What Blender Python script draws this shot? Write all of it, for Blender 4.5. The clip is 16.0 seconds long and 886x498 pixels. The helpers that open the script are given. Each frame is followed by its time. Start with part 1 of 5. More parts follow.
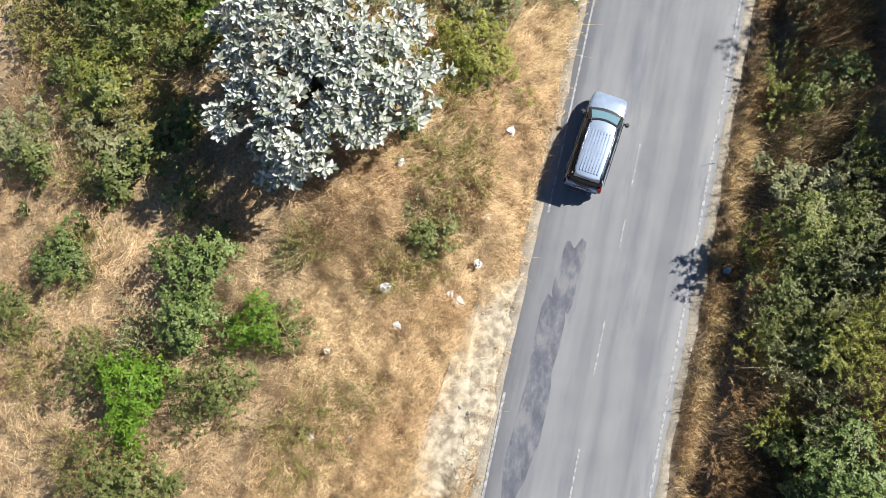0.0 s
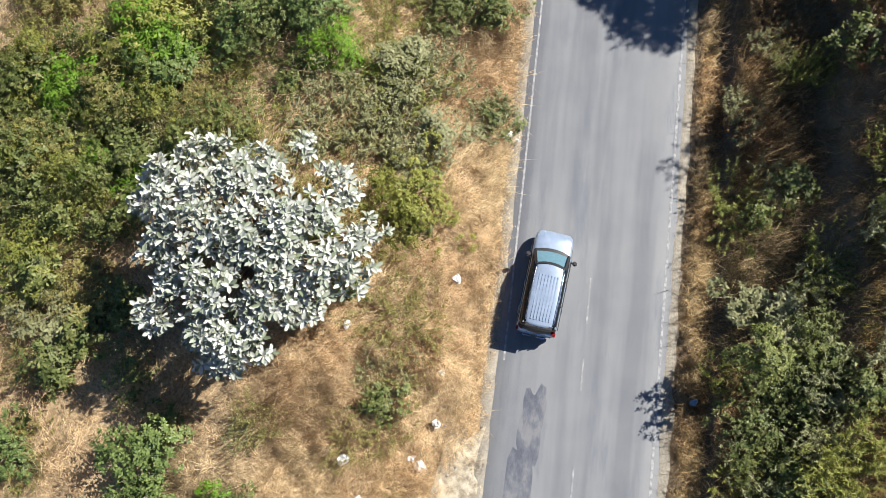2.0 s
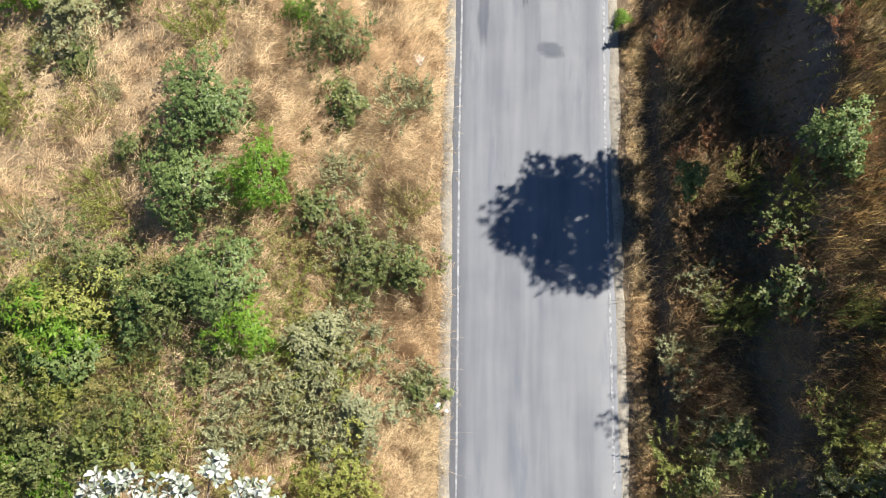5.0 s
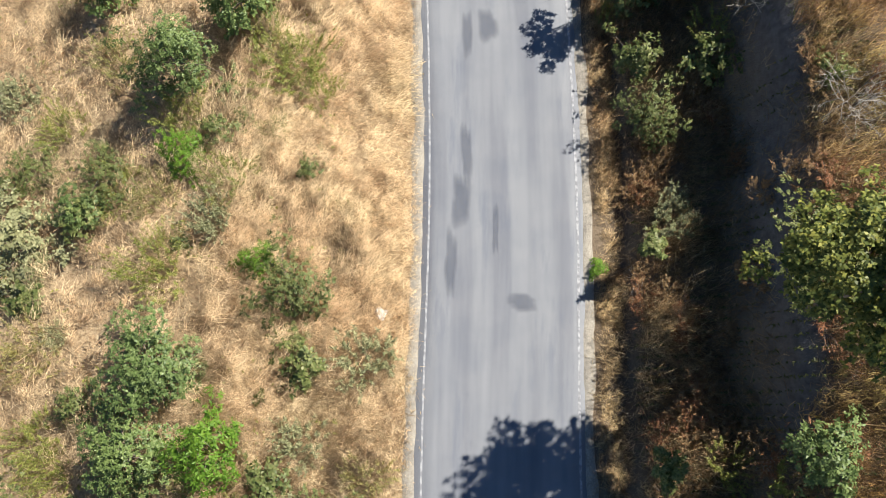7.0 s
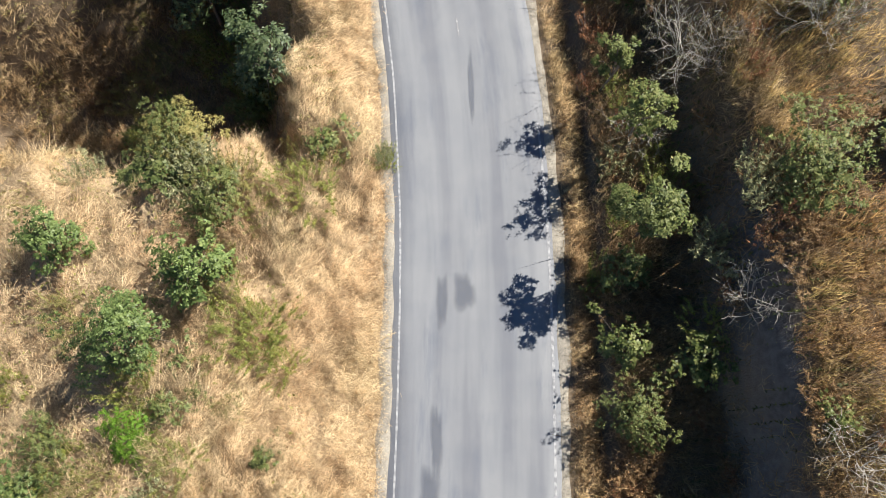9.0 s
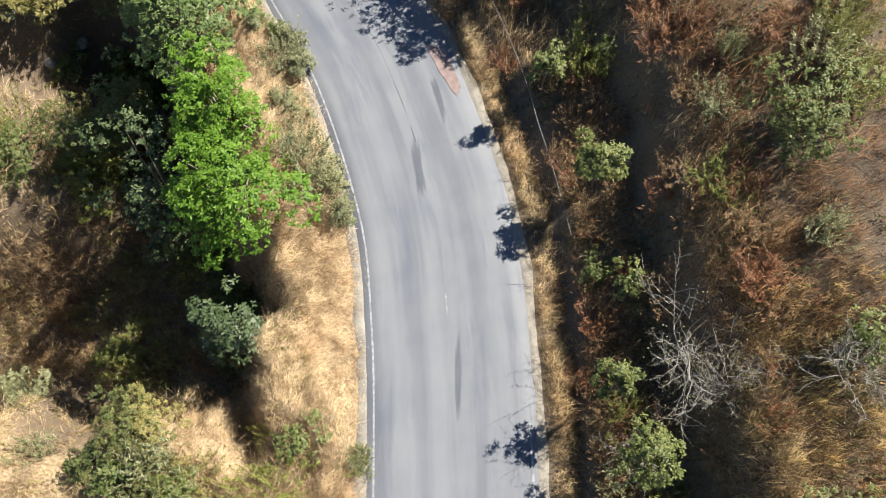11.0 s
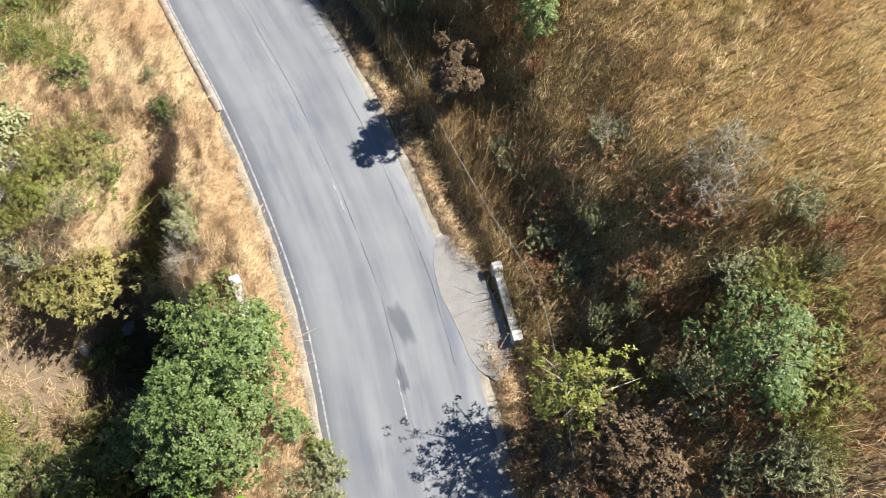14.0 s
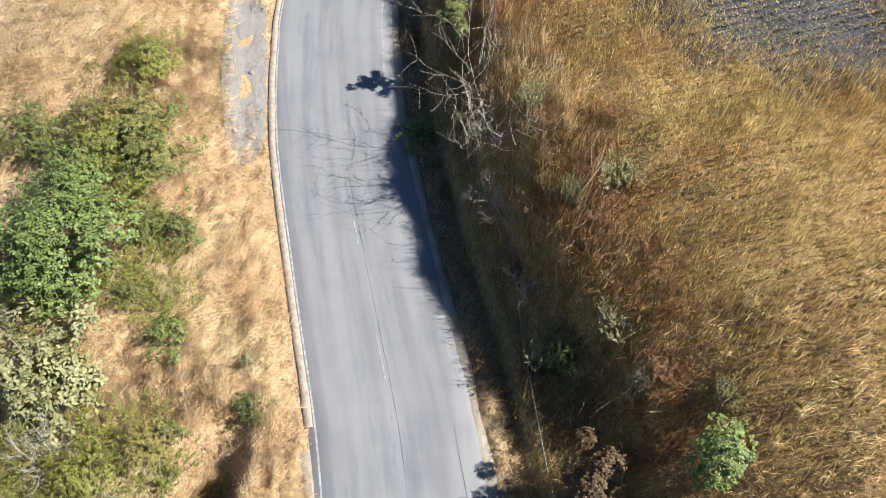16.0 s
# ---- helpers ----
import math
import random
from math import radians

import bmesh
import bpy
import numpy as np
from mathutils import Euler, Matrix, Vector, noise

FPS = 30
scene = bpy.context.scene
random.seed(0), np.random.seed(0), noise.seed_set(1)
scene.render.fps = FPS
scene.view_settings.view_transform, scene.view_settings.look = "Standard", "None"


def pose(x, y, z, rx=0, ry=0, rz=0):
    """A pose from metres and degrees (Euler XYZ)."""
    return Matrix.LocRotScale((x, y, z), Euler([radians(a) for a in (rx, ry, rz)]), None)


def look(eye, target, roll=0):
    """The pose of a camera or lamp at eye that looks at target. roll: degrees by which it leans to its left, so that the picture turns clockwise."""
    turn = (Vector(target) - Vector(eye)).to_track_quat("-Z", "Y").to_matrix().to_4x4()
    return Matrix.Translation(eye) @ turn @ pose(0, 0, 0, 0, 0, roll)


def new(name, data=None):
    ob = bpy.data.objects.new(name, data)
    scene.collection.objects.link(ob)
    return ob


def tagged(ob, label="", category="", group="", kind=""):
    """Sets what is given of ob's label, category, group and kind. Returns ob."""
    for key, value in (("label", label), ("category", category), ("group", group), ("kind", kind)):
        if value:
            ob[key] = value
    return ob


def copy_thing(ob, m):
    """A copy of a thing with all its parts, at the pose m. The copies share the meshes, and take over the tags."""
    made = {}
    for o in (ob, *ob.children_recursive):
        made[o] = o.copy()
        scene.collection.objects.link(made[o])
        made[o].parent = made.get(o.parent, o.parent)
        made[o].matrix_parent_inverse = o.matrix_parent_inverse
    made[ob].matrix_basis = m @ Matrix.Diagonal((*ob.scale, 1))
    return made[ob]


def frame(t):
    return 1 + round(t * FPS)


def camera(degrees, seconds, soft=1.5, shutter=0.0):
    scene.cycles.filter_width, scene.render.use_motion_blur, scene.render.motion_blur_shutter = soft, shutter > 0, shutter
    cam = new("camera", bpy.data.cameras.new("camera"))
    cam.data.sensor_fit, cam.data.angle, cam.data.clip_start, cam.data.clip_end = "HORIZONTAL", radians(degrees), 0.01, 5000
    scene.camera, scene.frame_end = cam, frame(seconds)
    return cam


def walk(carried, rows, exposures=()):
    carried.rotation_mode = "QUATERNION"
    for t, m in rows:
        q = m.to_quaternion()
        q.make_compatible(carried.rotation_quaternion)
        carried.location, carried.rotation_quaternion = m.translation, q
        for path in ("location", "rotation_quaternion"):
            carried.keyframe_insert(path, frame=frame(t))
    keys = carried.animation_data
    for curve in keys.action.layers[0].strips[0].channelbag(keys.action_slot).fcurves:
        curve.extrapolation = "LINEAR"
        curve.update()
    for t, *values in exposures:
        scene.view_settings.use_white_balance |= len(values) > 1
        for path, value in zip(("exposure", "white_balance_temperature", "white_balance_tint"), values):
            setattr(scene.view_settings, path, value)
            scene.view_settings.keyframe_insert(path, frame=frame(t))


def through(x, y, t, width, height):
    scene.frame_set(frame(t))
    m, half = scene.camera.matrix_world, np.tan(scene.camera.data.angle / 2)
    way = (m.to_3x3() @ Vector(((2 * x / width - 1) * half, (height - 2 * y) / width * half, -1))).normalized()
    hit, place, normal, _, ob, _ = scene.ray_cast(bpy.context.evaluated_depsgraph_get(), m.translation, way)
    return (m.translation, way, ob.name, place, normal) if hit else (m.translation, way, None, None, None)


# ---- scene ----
cam = camera(58.4, 16.0, soft=0.45)
# seconds, eye, degrees by which the view tips forward from straight down, heading
PATH = [
    (0, -7.127, -13.702, 35.214, 9.08, 9.66),
    (0.5, -6.965, -12.484, 35.201, 9.12, 8.49),
    (1, -6.772, -11.004, 35.126, 9.55, 6.94),
    (1.5, -6.509, -9.351, 35.068, 10.21, 5.29),
    (2, -6.209, -7.554, 35.012, 10.75, 3.59),
    (2.5, -5.878, -5.650, 34.944, 11.07, 1.93),
    (3, -5.479, -3.707, 34.907, 11.23, 0.47),
    (3.2, -5.326, -2.924, 34.912, 11.26, 0.00),
    (5.3, -3.333, 6.333, 35.246, 10.52, -2.76),
    (5.5, -3.134, 7.298, 35.226, 10.60, -2.84),
    (6, -2.601, 9.823, 35.160, 11.10, -2.77),
    (6.5, -2.051, 12.524, 35.045, 11.93, -2.46),
    (7, -1.538, 15.265, 34.967, 13.12, -2.16),
    (7.5, -1.054, 18.070, 34.862, 14.27, -1.82),
    (8, -0.549, 20.877, 34.754, 15.15, -1.55),
    (8.5, -0.070, 23.565, 34.728, 15.78, -1.02),
    (8.7, 0.088, 24.634, 34.732, 16.01, -0.86),
    (10.8, 1.270, 37.046, 34.922, 19.04, 0.83),
    (11, 1.369, 38.366, 34.921, 19.36, 1.34),
    (11.5, 1.464, 41.682, 34.895, 19.98, 2.81),
    (12, 1.435, 45.044, 34.831, 20.35, 4.90),
    (12.5, 1.241, 48.318, 34.827, 20.91, 7.27),
    (13, 0.819, 51.579, 34.791, 21.73, 10.12),
    (13.5, 0.240, 54.654, 34.757, 23.08, 13.48),
    (14, -0.622, 57.624, 34.692, 24.88, 17.21),
    (14.5, -1.754, 60.699, 34.538, 26.87, 21.46),
    (15, -3.235, 63.809, 34.337, 28.99, 25.75),
    (15.5, -4.971, 66.878, 34.119, 31.18, 29.88),
    (16, -6.925, 69.850, 33.886, 33.33, 33.61),
]
walk(cam, [(t, pose(x, y, z, tip, 0, turn)) for t, x, y, z, tip, turn in PATH], [(0, 0.64), (3, 0.64), (5.5, 0.79), (8.5, 0.78), (11, 0.87), (13, 0.96), (16, 0.92)])
# ---- end of camera ----

# ---- plan ----
CENTRE = [(-2.6, -60), (-1.7, -35), (-1.0, -18), (-0.25, -5), (0.35, 5), (0.97, 16), (1.6, 26), (1.83, 36), (1.65, 42), (1.3, 47), (0.4, 52.8), (-2.3, 60.4), (-5.5, 66.2), (-9.1, 71.5), (-15.3, 78.6), (-21.9, 85.0), (-28.6, 91.6), (-33.0, 96.9), (-36.2, 101.5), (-43, 114), (-52, 134), (-66, 170)]


def spline(points, step=0.5):
    """A smooth line through plan points, as an array of places about one step apart."""
    p = np.array(points, float)
    p = np.vstack([2 * p[0] - p[1], p, 2 * p[-1] - p[-2]])
    out = []
    for a, b, c, d in zip(p, p[1:], p[2:], p[3:]):
        n = max(2, int(np.hypot(*(c - b)) / step))
        t = np.arange(n)[:, None] / n
        out.append(0.5 * (2 * b + (c - a) * t + (2 * a - 5 * b + 4 * c - d) * t**2 + (3 * b - a - 3 * c + d) * t**3))
    out.append(p[-2:-1])
    return np.concatenate(out)


LINE = spline(CENTRE)
ALONG = np.gradient(LINE, axis=0)
ALONG /= np.hypot(ALONG[:, 0], ALONG[:, 1])[:, None]
ACROSS = np.stack([ALONG[:, 1], -ALONG[:, 0]], 1)
RUN = np.r_[0, np.cumsum(np.hypot(*np.diff(LINE, axis=0).T))]


def offset(x, y):
    """Signed distance from the road's middle (right positive)."""
    x, y = np.atleast_1d(np.asarray(x, float)), np.atleast_1d(np.asarray(y, float))
    out = np.empty(x.shape)
    for k in range(0, x.size, 20000):
        px, py = x.ravel()[k : k + 20000], y.ravel()[k : k + 20000]
        near = ((px[:, None] - LINE[::2, 0]) ** 2 + (py[:, None] - LINE[::2, 1]) ** 2).argmin(1) * 2
        out.ravel()[k : k + 20000] = (px - LINE[near, 0]) * ACROSS[near, 0] + (py - LINE[near, 1]) * ACROSS[near, 1]
    return out


def bump(v, middle, width):
    return np.exp(-(((v - middle) / width) ** 2))


def soft_step(v, low, high):
    u = np.clip((v - low) / (high - low), 0, 1)
    return u * u * (3 - 2 * u)


CUT_D = (3.8, 4.9, 5.1, 5.4, 5.7, 6.2, 7.5, 9.0, 9.4, 10.0, 10.7, 11.2, 12.4, 14, 16, 19, 25, 40, 1000)
CUT_Z = (-0.05, -0.08, -0.3, -0.5, 0.1, 0.65, 1.2, 2.0, 2.4, 3.5, 4.8, 5.15, 5.6, 6.3, 7.1, 7.8, 8.6, 10.5, 40)


def land(x, y, d=None):
    """Height of the ground: a cut slope right of the road, a gentle fall and a stream gully left of it."""
    x, y = np.atleast_1d(np.asarray(x, float)), np.atleast_1d(np.asarray(y, float))
    d = offset(x, y) if d is None else d
    # a ditch, a weedy strip, a steep cut bank, then the grassy hill behind its lip
    full = 0.52 + 0.48 * soft_step(y, 0, 12)
    near = 2.0 * soft_step(y, 82, 87) - 0.4 * soft_step(y, 10, 16) * soft_step(-y, -44, -36)
    sway = 0.35 * np.sin(y * 0.42) + 0.22 * np.sin(y * 1.07 + 1)
    u = d + (near + sway) * soft_step(d, 5.2, 7.5)
    right = np.interp(u, CUT_D, CUT_Z) - np.interp(u, (5.7, 7.5, 9.0, 9.4, 10.0, 10.7, 12.4, 14), (0, 0.4, 0.3, 0.4, 0.9, 1.3, 0.9, 0.4)) * soft_step(y, 56, 64) * soft_step(-y, -90, -82)
    right = right + 1.1 * soft_step(y, 14, 20) * soft_step(-y, -44, -38) * soft_step(u, 9.6, 10.8) * (1 - soft_step(u, 12, 17))
    right = np.where(u > 5.6, right * full, right) + 0.7 * bump(y, 93, 5) * soft_step(d, 7.0, 8.8)
    g = -d - 3.65
    left = -0.05 - (0.25 - 0.1 * soft_step(y, 25, 45)) * np.clip(g - 10, 0, 26) - 0.05 * np.clip(g - 41, 0, 200)
    # the stream gully: a steep bank below the road, its floor rising again to the west and south
    south = soft_step(y - 0.05 * (x + 8) + 0.9 * np.sin(x * 0.7) + 0.5 * np.sin(x * 1.7 + 1), 40.4, 46.0)
    left = left - 10.5 * soft_step(g + 0.6 * np.sin(y * 0.8) + 0.35 * np.sin(y * 2.0), 3.9, 7.4) * (1 - 0.75 * soft_step(g + 14 * soft_step(y, 47, 56), 22, 33)) * (1 - soft_step(g, 32, 46)) * south * soft_step(-y - 0.35 * np.clip(g - 8, 0, 16), -70, -64)
    side, wide = 2.2 + 0.38 * np.clip(76 - y, 0, 14), 0.6 + 0.26 * np.clip(76 - y, 0, 10)
    deep = 4.4 * soft_step(-y, -76.5, -71) * soft_step(y, 63, 66) + 0.6 * bump(y, 77.5, 2.5)
    left = left - deep * soft_step(g, side, side + 0.4) * soft_step(-g, -side - wide - 1.4, -side - wide)
    wave = 0.10 * np.sin(x * 0.9 + 1.3 * np.sin(y * 0.5)) * np.sin(y * 0.7 + 0.8 * np.sin(x * 0.6)) + 0.06 * np.sin(x * 2.3 + y * 1.1) * np.sin(y * 1.9 - x)
    off = np.maximum(np.abs(d) - 3.65, 0)
    z = np.where(d > 0, right, left) + wave * np.clip(off / 3, 0, 1) * soft_step(-np.abs(x + 12), -48, -40) * soft_step(-np.abs(y - 44), -92, -82)
    return np.where(off <= 0, -0.12, np.where(off < 0.15, -0.05, z))


# ---- light ----
SUN = Vector((0.8, 0.56, 1.0)).normalized()
world = bpy.data.worlds.new("sky")
scene.world = world
world.use_nodes = True
sky = world.node_tree.nodes.new("ShaderNodeTexSky")
sky.sky_type, sky.sun_disc = "NISHITA", False
sky.dust_density, sky.ozone_density = 0.0, 8.0
sky.sun_elevation, sky.sun_rotation = math.asin(SUN.z), math.atan2(SUN.x, SUN.y)
world.node_tree.links.new(sky.outputs[0], world.node_tree.nodes["Background"].inputs[0])
world.node_tree.nodes["Background"].inputs[1].default_value = 0.05
sun_data = bpy.data.lights.new("sun", "SUN")
sun_data.energy, sun_data.angle, sun_data.color = 5.0, radians(0.53), (1.0, 0.96, 0.91)
sun = new("sun", sun_data)
sun.matrix_world = look(SUN * 150, (0, 0, 0))


# ---- materials ----
def material(name, rough=0.7, metal=0.0):
    m = bpy.data.materials.new(name)
    m.use_nodes = True
    n = m.node_tree.nodes
    b = n["Principled BSDF"]
    b.inputs["Roughness"].default_value, b.inputs["Metallic"].default_value = rough, metal
    return m, m.node_tree, b


def node(tree, kind, **inputs):
    n = tree.nodes.new(kind)
    for k, v in inputs.items():
        n.inputs[k.replace("_", " ")].default_value = v
    return n


def noise_tex(tree, scale, detail=4.0, coords="Object", stretch=None, rough=0.6):
    tc = tree.nodes.new("ShaderNodeTexCoord")
    n = node(tree, "ShaderNodeTexNoise", Scale=scale, Detail=detail, Roughness=rough)
    src = tc.outputs[coords]
    if stretch:
        mp = tree.nodes.new("ShaderNodeMapping")
        mp.inputs["Scale"].default_value = stretch
        tree.links.new(src, mp.inputs[0])
        src = mp.outputs[0]
    tree.links.new(src, n.inputs["Vector"])
    return n.outputs["Fac"]


def ramp(tree, fac, stops):
    r = tree.nodes.new("ShaderNodeValToRGB")
    e = r.color_ramp.elements
    while len(e) < len(stops):
        e.new(0.5)
    for k, (p, c) in enumerate(stops):
        e[k].position, e[k].color = p, (*c, 1) if len(c) == 3 else c
    tree.links.new(fac, r.inputs[0])
    return r.outputs[0]


def mix(tree, fac, a, b, mode="MIX"):
    m = tree.nodes.new("ShaderNodeMix")
    m.data_type, m.blend_type = "RGBA", mode
    for s, v in ((m.inputs[0], fac), (m.inputs[6], a), (m.inputs[7], b)):
        if isinstance(v, bpy.types.NodeSocket):
            tree.links.new(v, s)
        else:
            s.default_value = v if not isinstance(v, tuple) else (*v, 1)[:4]
    return m.outputs[2]


def relief(tree, bsdf, height, strength=0.4, distance=0.03):
    b = node(tree, "ShaderNodeBump", Strength=strength, Distance=distance)
    tree.links.new(height, b.inputs["Height"])
    tree.links.new(b.outputs[0], bsdf.inputs["Normal"])


def mask(tree, fac, low, high):
    r = node(tree, "ShaderNodeMapRange", From_Min=low, From_Max=high)
    tree.links.new(fac, r.inputs[0])
    return r.outputs[0]


def foliage(name, colours, gloss=0.5, through=0.25, patch=0.35):
    """Leaves or blades: each one takes its own tone from a ramp, shifted plant by plant and by patches."""
    m, t, b = material(name, gloss)
    b.inputs["Specular IOR Level"].default_value = 0.3
    geo, info = t.nodes.new("ShaderNodeNewGeometry"), t.nodes.new("ShaderNodeObjectInfo")
    c = ramp(t, geo.outputs["Random Per Island"], [(k / max(1, len(colours) - 1), v) for k, v in enumerate(colours)])
    shade = ramp(t, info.outputs["Random"], [(0, (0.8, 0.82, 0.8)), (1, (1.15, 1.1, 1.0))])
    c = mix(t, 1.0, c, shade, "MULTIPLY")
    tc = t.nodes.new("ShaderNodeTexCoord")
    n = node(t, "ShaderNodeTexNoise", Scale=0.9, Detail=3.0)
    t.links.new(tc.outputs["Object"], n.inputs["Vector"])
    c = mix(t, patch, c, ramp(t, n.outputs["Fac"], [(0.3, colours[0]), (0.7, colours[-1])]))
    t.links.new(c, b.inputs["Base Color"])
    tr = t.nodes.new("ShaderNodeBsdfTranslucent")
    t.links.new(c, tr.inputs[0])
    ms = node(t, "ShaderNodeMixShader", Fac=through)
    t.links.new(b.outputs[0], ms.inputs[1])
    t.links.new(tr.outputs[0], ms.inputs[2])
    t.links.new(ms.outputs[0], t.nodes["Material Output"].inputs[0])
    return m


def grass_material(name, colours, patches):
    """Blades whose tone varies one by one and in patches of a metre and of several metres."""
    m, t, b = material(name, 0.6)
    b.inputs["Specular IOR Level"].default_value = 0.25
    geo = t.nodes.new("ShaderNodeNewGeometry")
    tone = t.nodes.new("ShaderNodeAttribute")
    tone.attribute_name = "tone"
    own = t.nodes.new("ShaderNodeMix")
    own.inputs[0].default_value = 0.62
    t.links.new(geo.outputs["Random Per Island"], own.inputs[2])
    t.links.new(tone.outputs["Fac"], own.inputs[3])
    c = ramp(t, own.outputs[0], [(0.15 + 0.7 * k / (len(colours) - 1), v) for k, v in enumerate(colours)])
    big = ramp(t, noise_tex(t, 0.22, 3.0), [(0.38, patches[0]), (0.5, patches[1]), (0.64, patches[2])])
    small = ramp(t, noise_tex(t, 1.3, 3.0), [(0.3, (0.55, 0.51, 0.47)), (0.5, (1.05, 1.02, 0.98))])
    fine = ramp(t, noise_tex(t, 6.0, 3.0), [(0.32, (0.6, 0.57, 0.54)), (0.52, (1.12, 1.1, 1.07))])
    c = mix(t, 0.45, c, big)
    c = mix(t, 1.0, c, fine, "MULTIPLY")
    c = mix(t, 1.0, c, small, "MULTIPLY")
    t.links.new(c, b.inputs["Base Color"])
    tr = t.nodes.new("ShaderNodeBsdfTranslucent")
    t.links.new(c, tr.inputs[0])
    ms = node(t, "ShaderNodeMixShader", Fac=0.3)
    t.links.new(b.outputs[0], ms.inputs[1])
    t.links.new(tr.outputs[0], ms.inputs[2])
    t.links.new(ms.outputs[0], t.nodes["Material Output"].inputs[0])
    return m


def plain(name, colour, rough=0.6, metal=0.0, spread=0.12, scale=6.0, bump=0.0):
    """One colour with a little uneven wear."""
    m, t, b = material(name, rough, metal)
    lo, hi = tuple(v * (1 - spread) for v in colour), tuple(min(1, v * (1 + spread)) for v in colour)
    f = noise_tex(t, scale, 5.0)
    t.links.new(ramp(t, f, [(0.3, lo), (0.7, hi)]), b.inputs["Base Color"])
    if bump:
        relief(t, b, noise_tex(t, scale * 4, 4.0), bump, 0.02)
    return m


# soil under the grass
M_SOIL, t, b = material("dry_soil", 0.95)
c = ramp(t, noise_tex(t, 0.35, 5.0), [(0.3, (0.06, 0.042, 0.028)), (0.5, (0.11, 0.078, 0.05)), (0.7, (0.19, 0.14, 0.09))])
c = mix(t, 0.5, c, ramp(t, noise_tex(t, 9.0, 6.0), [(0.3, (0.06, 0.04, 0.028)), (0.7, (0.27, 0.2, 0.13))]))
t.links.new(c, b.inputs["Base Color"])
matt = mix(t, 0.5, ramp(t, noise_tex(t, 9.0, 5.0, "Object", (1.0, 5.0, 1.0)), [(0.35, (0.16, 0.11, 0.06)), (0.62, (0.5, 0.38, 0.22))]), ramp(t, noise_tex(t, 9.0, 5.0, "Object", (5.0, 1.0, 1.0)), [(0.35, (0.18, 0.12, 0.065)), (0.62, (0.54, 0.41, 0.24))]))
c = mix(t, 0.2, c, matt)
lit = t.nodes.new("ShaderNodeAttribute")
lit.attribute_name = "litter"
thatch = ramp(t, noise_tex(t, 7.0, 6.0, "Object", None, 0.75), [(0.36, (0.24, 0.155, 0.08)), (0.52, (0.5, 0.36, 0.2)), (0.68, (0.7, 0.55, 0.33))])
part_lit = t.nodes.new("ShaderNodeMath")
part_lit.operation = "MULTIPLY"
part_lit.inputs[1].default_value = 0.95
t.links.new(lit.outputs["Fac"], part_lit.inputs[0])
c = mix(t, part_lit.outputs[0], c, thatch)
sod = t.nodes.new("ShaderNodeAttribute")
sod.attribute_name = "turf"
under = ramp(t, noise_tex(t, 5.0, 8.0, "Object", None, 0.8), [(0.36, (0.14, 0.085, 0.035)), (0.52, (0.35, 0.235, 0.095)), (0.68, (0.52, 0.39, 0.17))])
c = mix(t, sod.outputs["Fac"], c, under)
ash = t.nodes.new("ShaderNodeAttribute")
ash.attribute_name = "burnt"
c = mix(t, ash.outputs["Fac"], c, ramp(t, noise_tex(t, 6.0, 8.0, "Object", None, 0.75), [(0.36, (0.02, 0.02, 0.021)), (0.5, (0.06, 0.058, 0.058)), (0.66, (0.2, 0.19, 0.175))]))
# bare grey soil strip, its tones lowered to carry the bank's shade
bare_shade = t.nodes.new("ShaderNodeAttribute")
bare_shade.attribute_name = "shaded_bare"
c = mix(t, bare_shade.outputs["Fac"], c, ramp(t, noise_tex(t, 3.0, 6.0), [(0.35, (0.07, 0.068, 0.068)), (0.65, (0.14, 0.136, 0.134))]))
t.links.new(c, b.inputs["Base Color"])
relief(t, b, noise_tex(t, 14.0, 6.0), 0.8, 0.06)

# asphalt, with wheel tracks along the lanes
M_ROAD, t, b = material("worn_asphalt", 0.85)
uv = t.nodes.new("ShaderNodeUVMap")
sep = t.nodes.new("ShaderNodeSeparateXYZ")
t.links.new(uv.outputs[0], sep.inputs[0])
mp = t.nodes.new("ShaderNodeMapping")
mp.inputs["Scale"].default_value = (1.0, 0.06, 1.0)
t.links.new(uv.outputs[0], mp.inputs[0])
lanes = node(t, "ShaderNodeTexNoise", Scale=1.1, Detail=3.0)
t.links.new(mp.outputs[0], lanes.inputs["Vector"])
c = ramp(t, lanes.outputs["Fac"], [(0.38, (0.096, 0.112, 0.138)), (0.48, (0.168, 0.185, 0.202)), (0.6, (0.234, 0.25, 0.258))])
c = mix(t, 0.35, c, ramp(t, noise_tex(t, 0.45, 5.0), [(0.35, (0.115, 0.125, 0.148)), (0.6, (0.23, 0.228, 0.227))]))
c = mix(t, 0.36, c, ramp(t, noise_tex(t, 48.0, 5.0), [(0.3, (0.13, 0.13, 0.13)), (0.7, (0.42, 0.41, 0.4))]))
wide = node(t, "ShaderNodeTexNoise", Scale=0.5, Detail=6.0, Roughness=0.7)
mp = t.nodes.new("ShaderNodeMapping")
mp.inputs["Scale"].default_value = (1.6, 0.22, 1.0)
t.links.new(uv.outputs[0], mp.inputs[0])
t.links.new(mp.outputs[0], wide.inputs["Vector"])
c = mix(t, mask(t, wide.outputs["Fac"], 0.54, 0.66), c, mix(t, 0.4, c, (0.1, 0.118, 0.155)))
c = mix(t, mask(t, noise_tex(t, 3.2, 7.0, "Object", None, 0.8), 0.66, 0.72), c, (0.36, 0.355, 0.345))
c = mix(t, mask(t, noise_tex(t, 1.6, 8.0, "Object", None, 0.8), 0.64, 0.74), c, (0.13, 0.135, 0.15))
streak = mask(t, noise_tex(t, 1.0, 6.0, "UV", (9.0, 0.9, 1.0)), 0.66, 0.74)
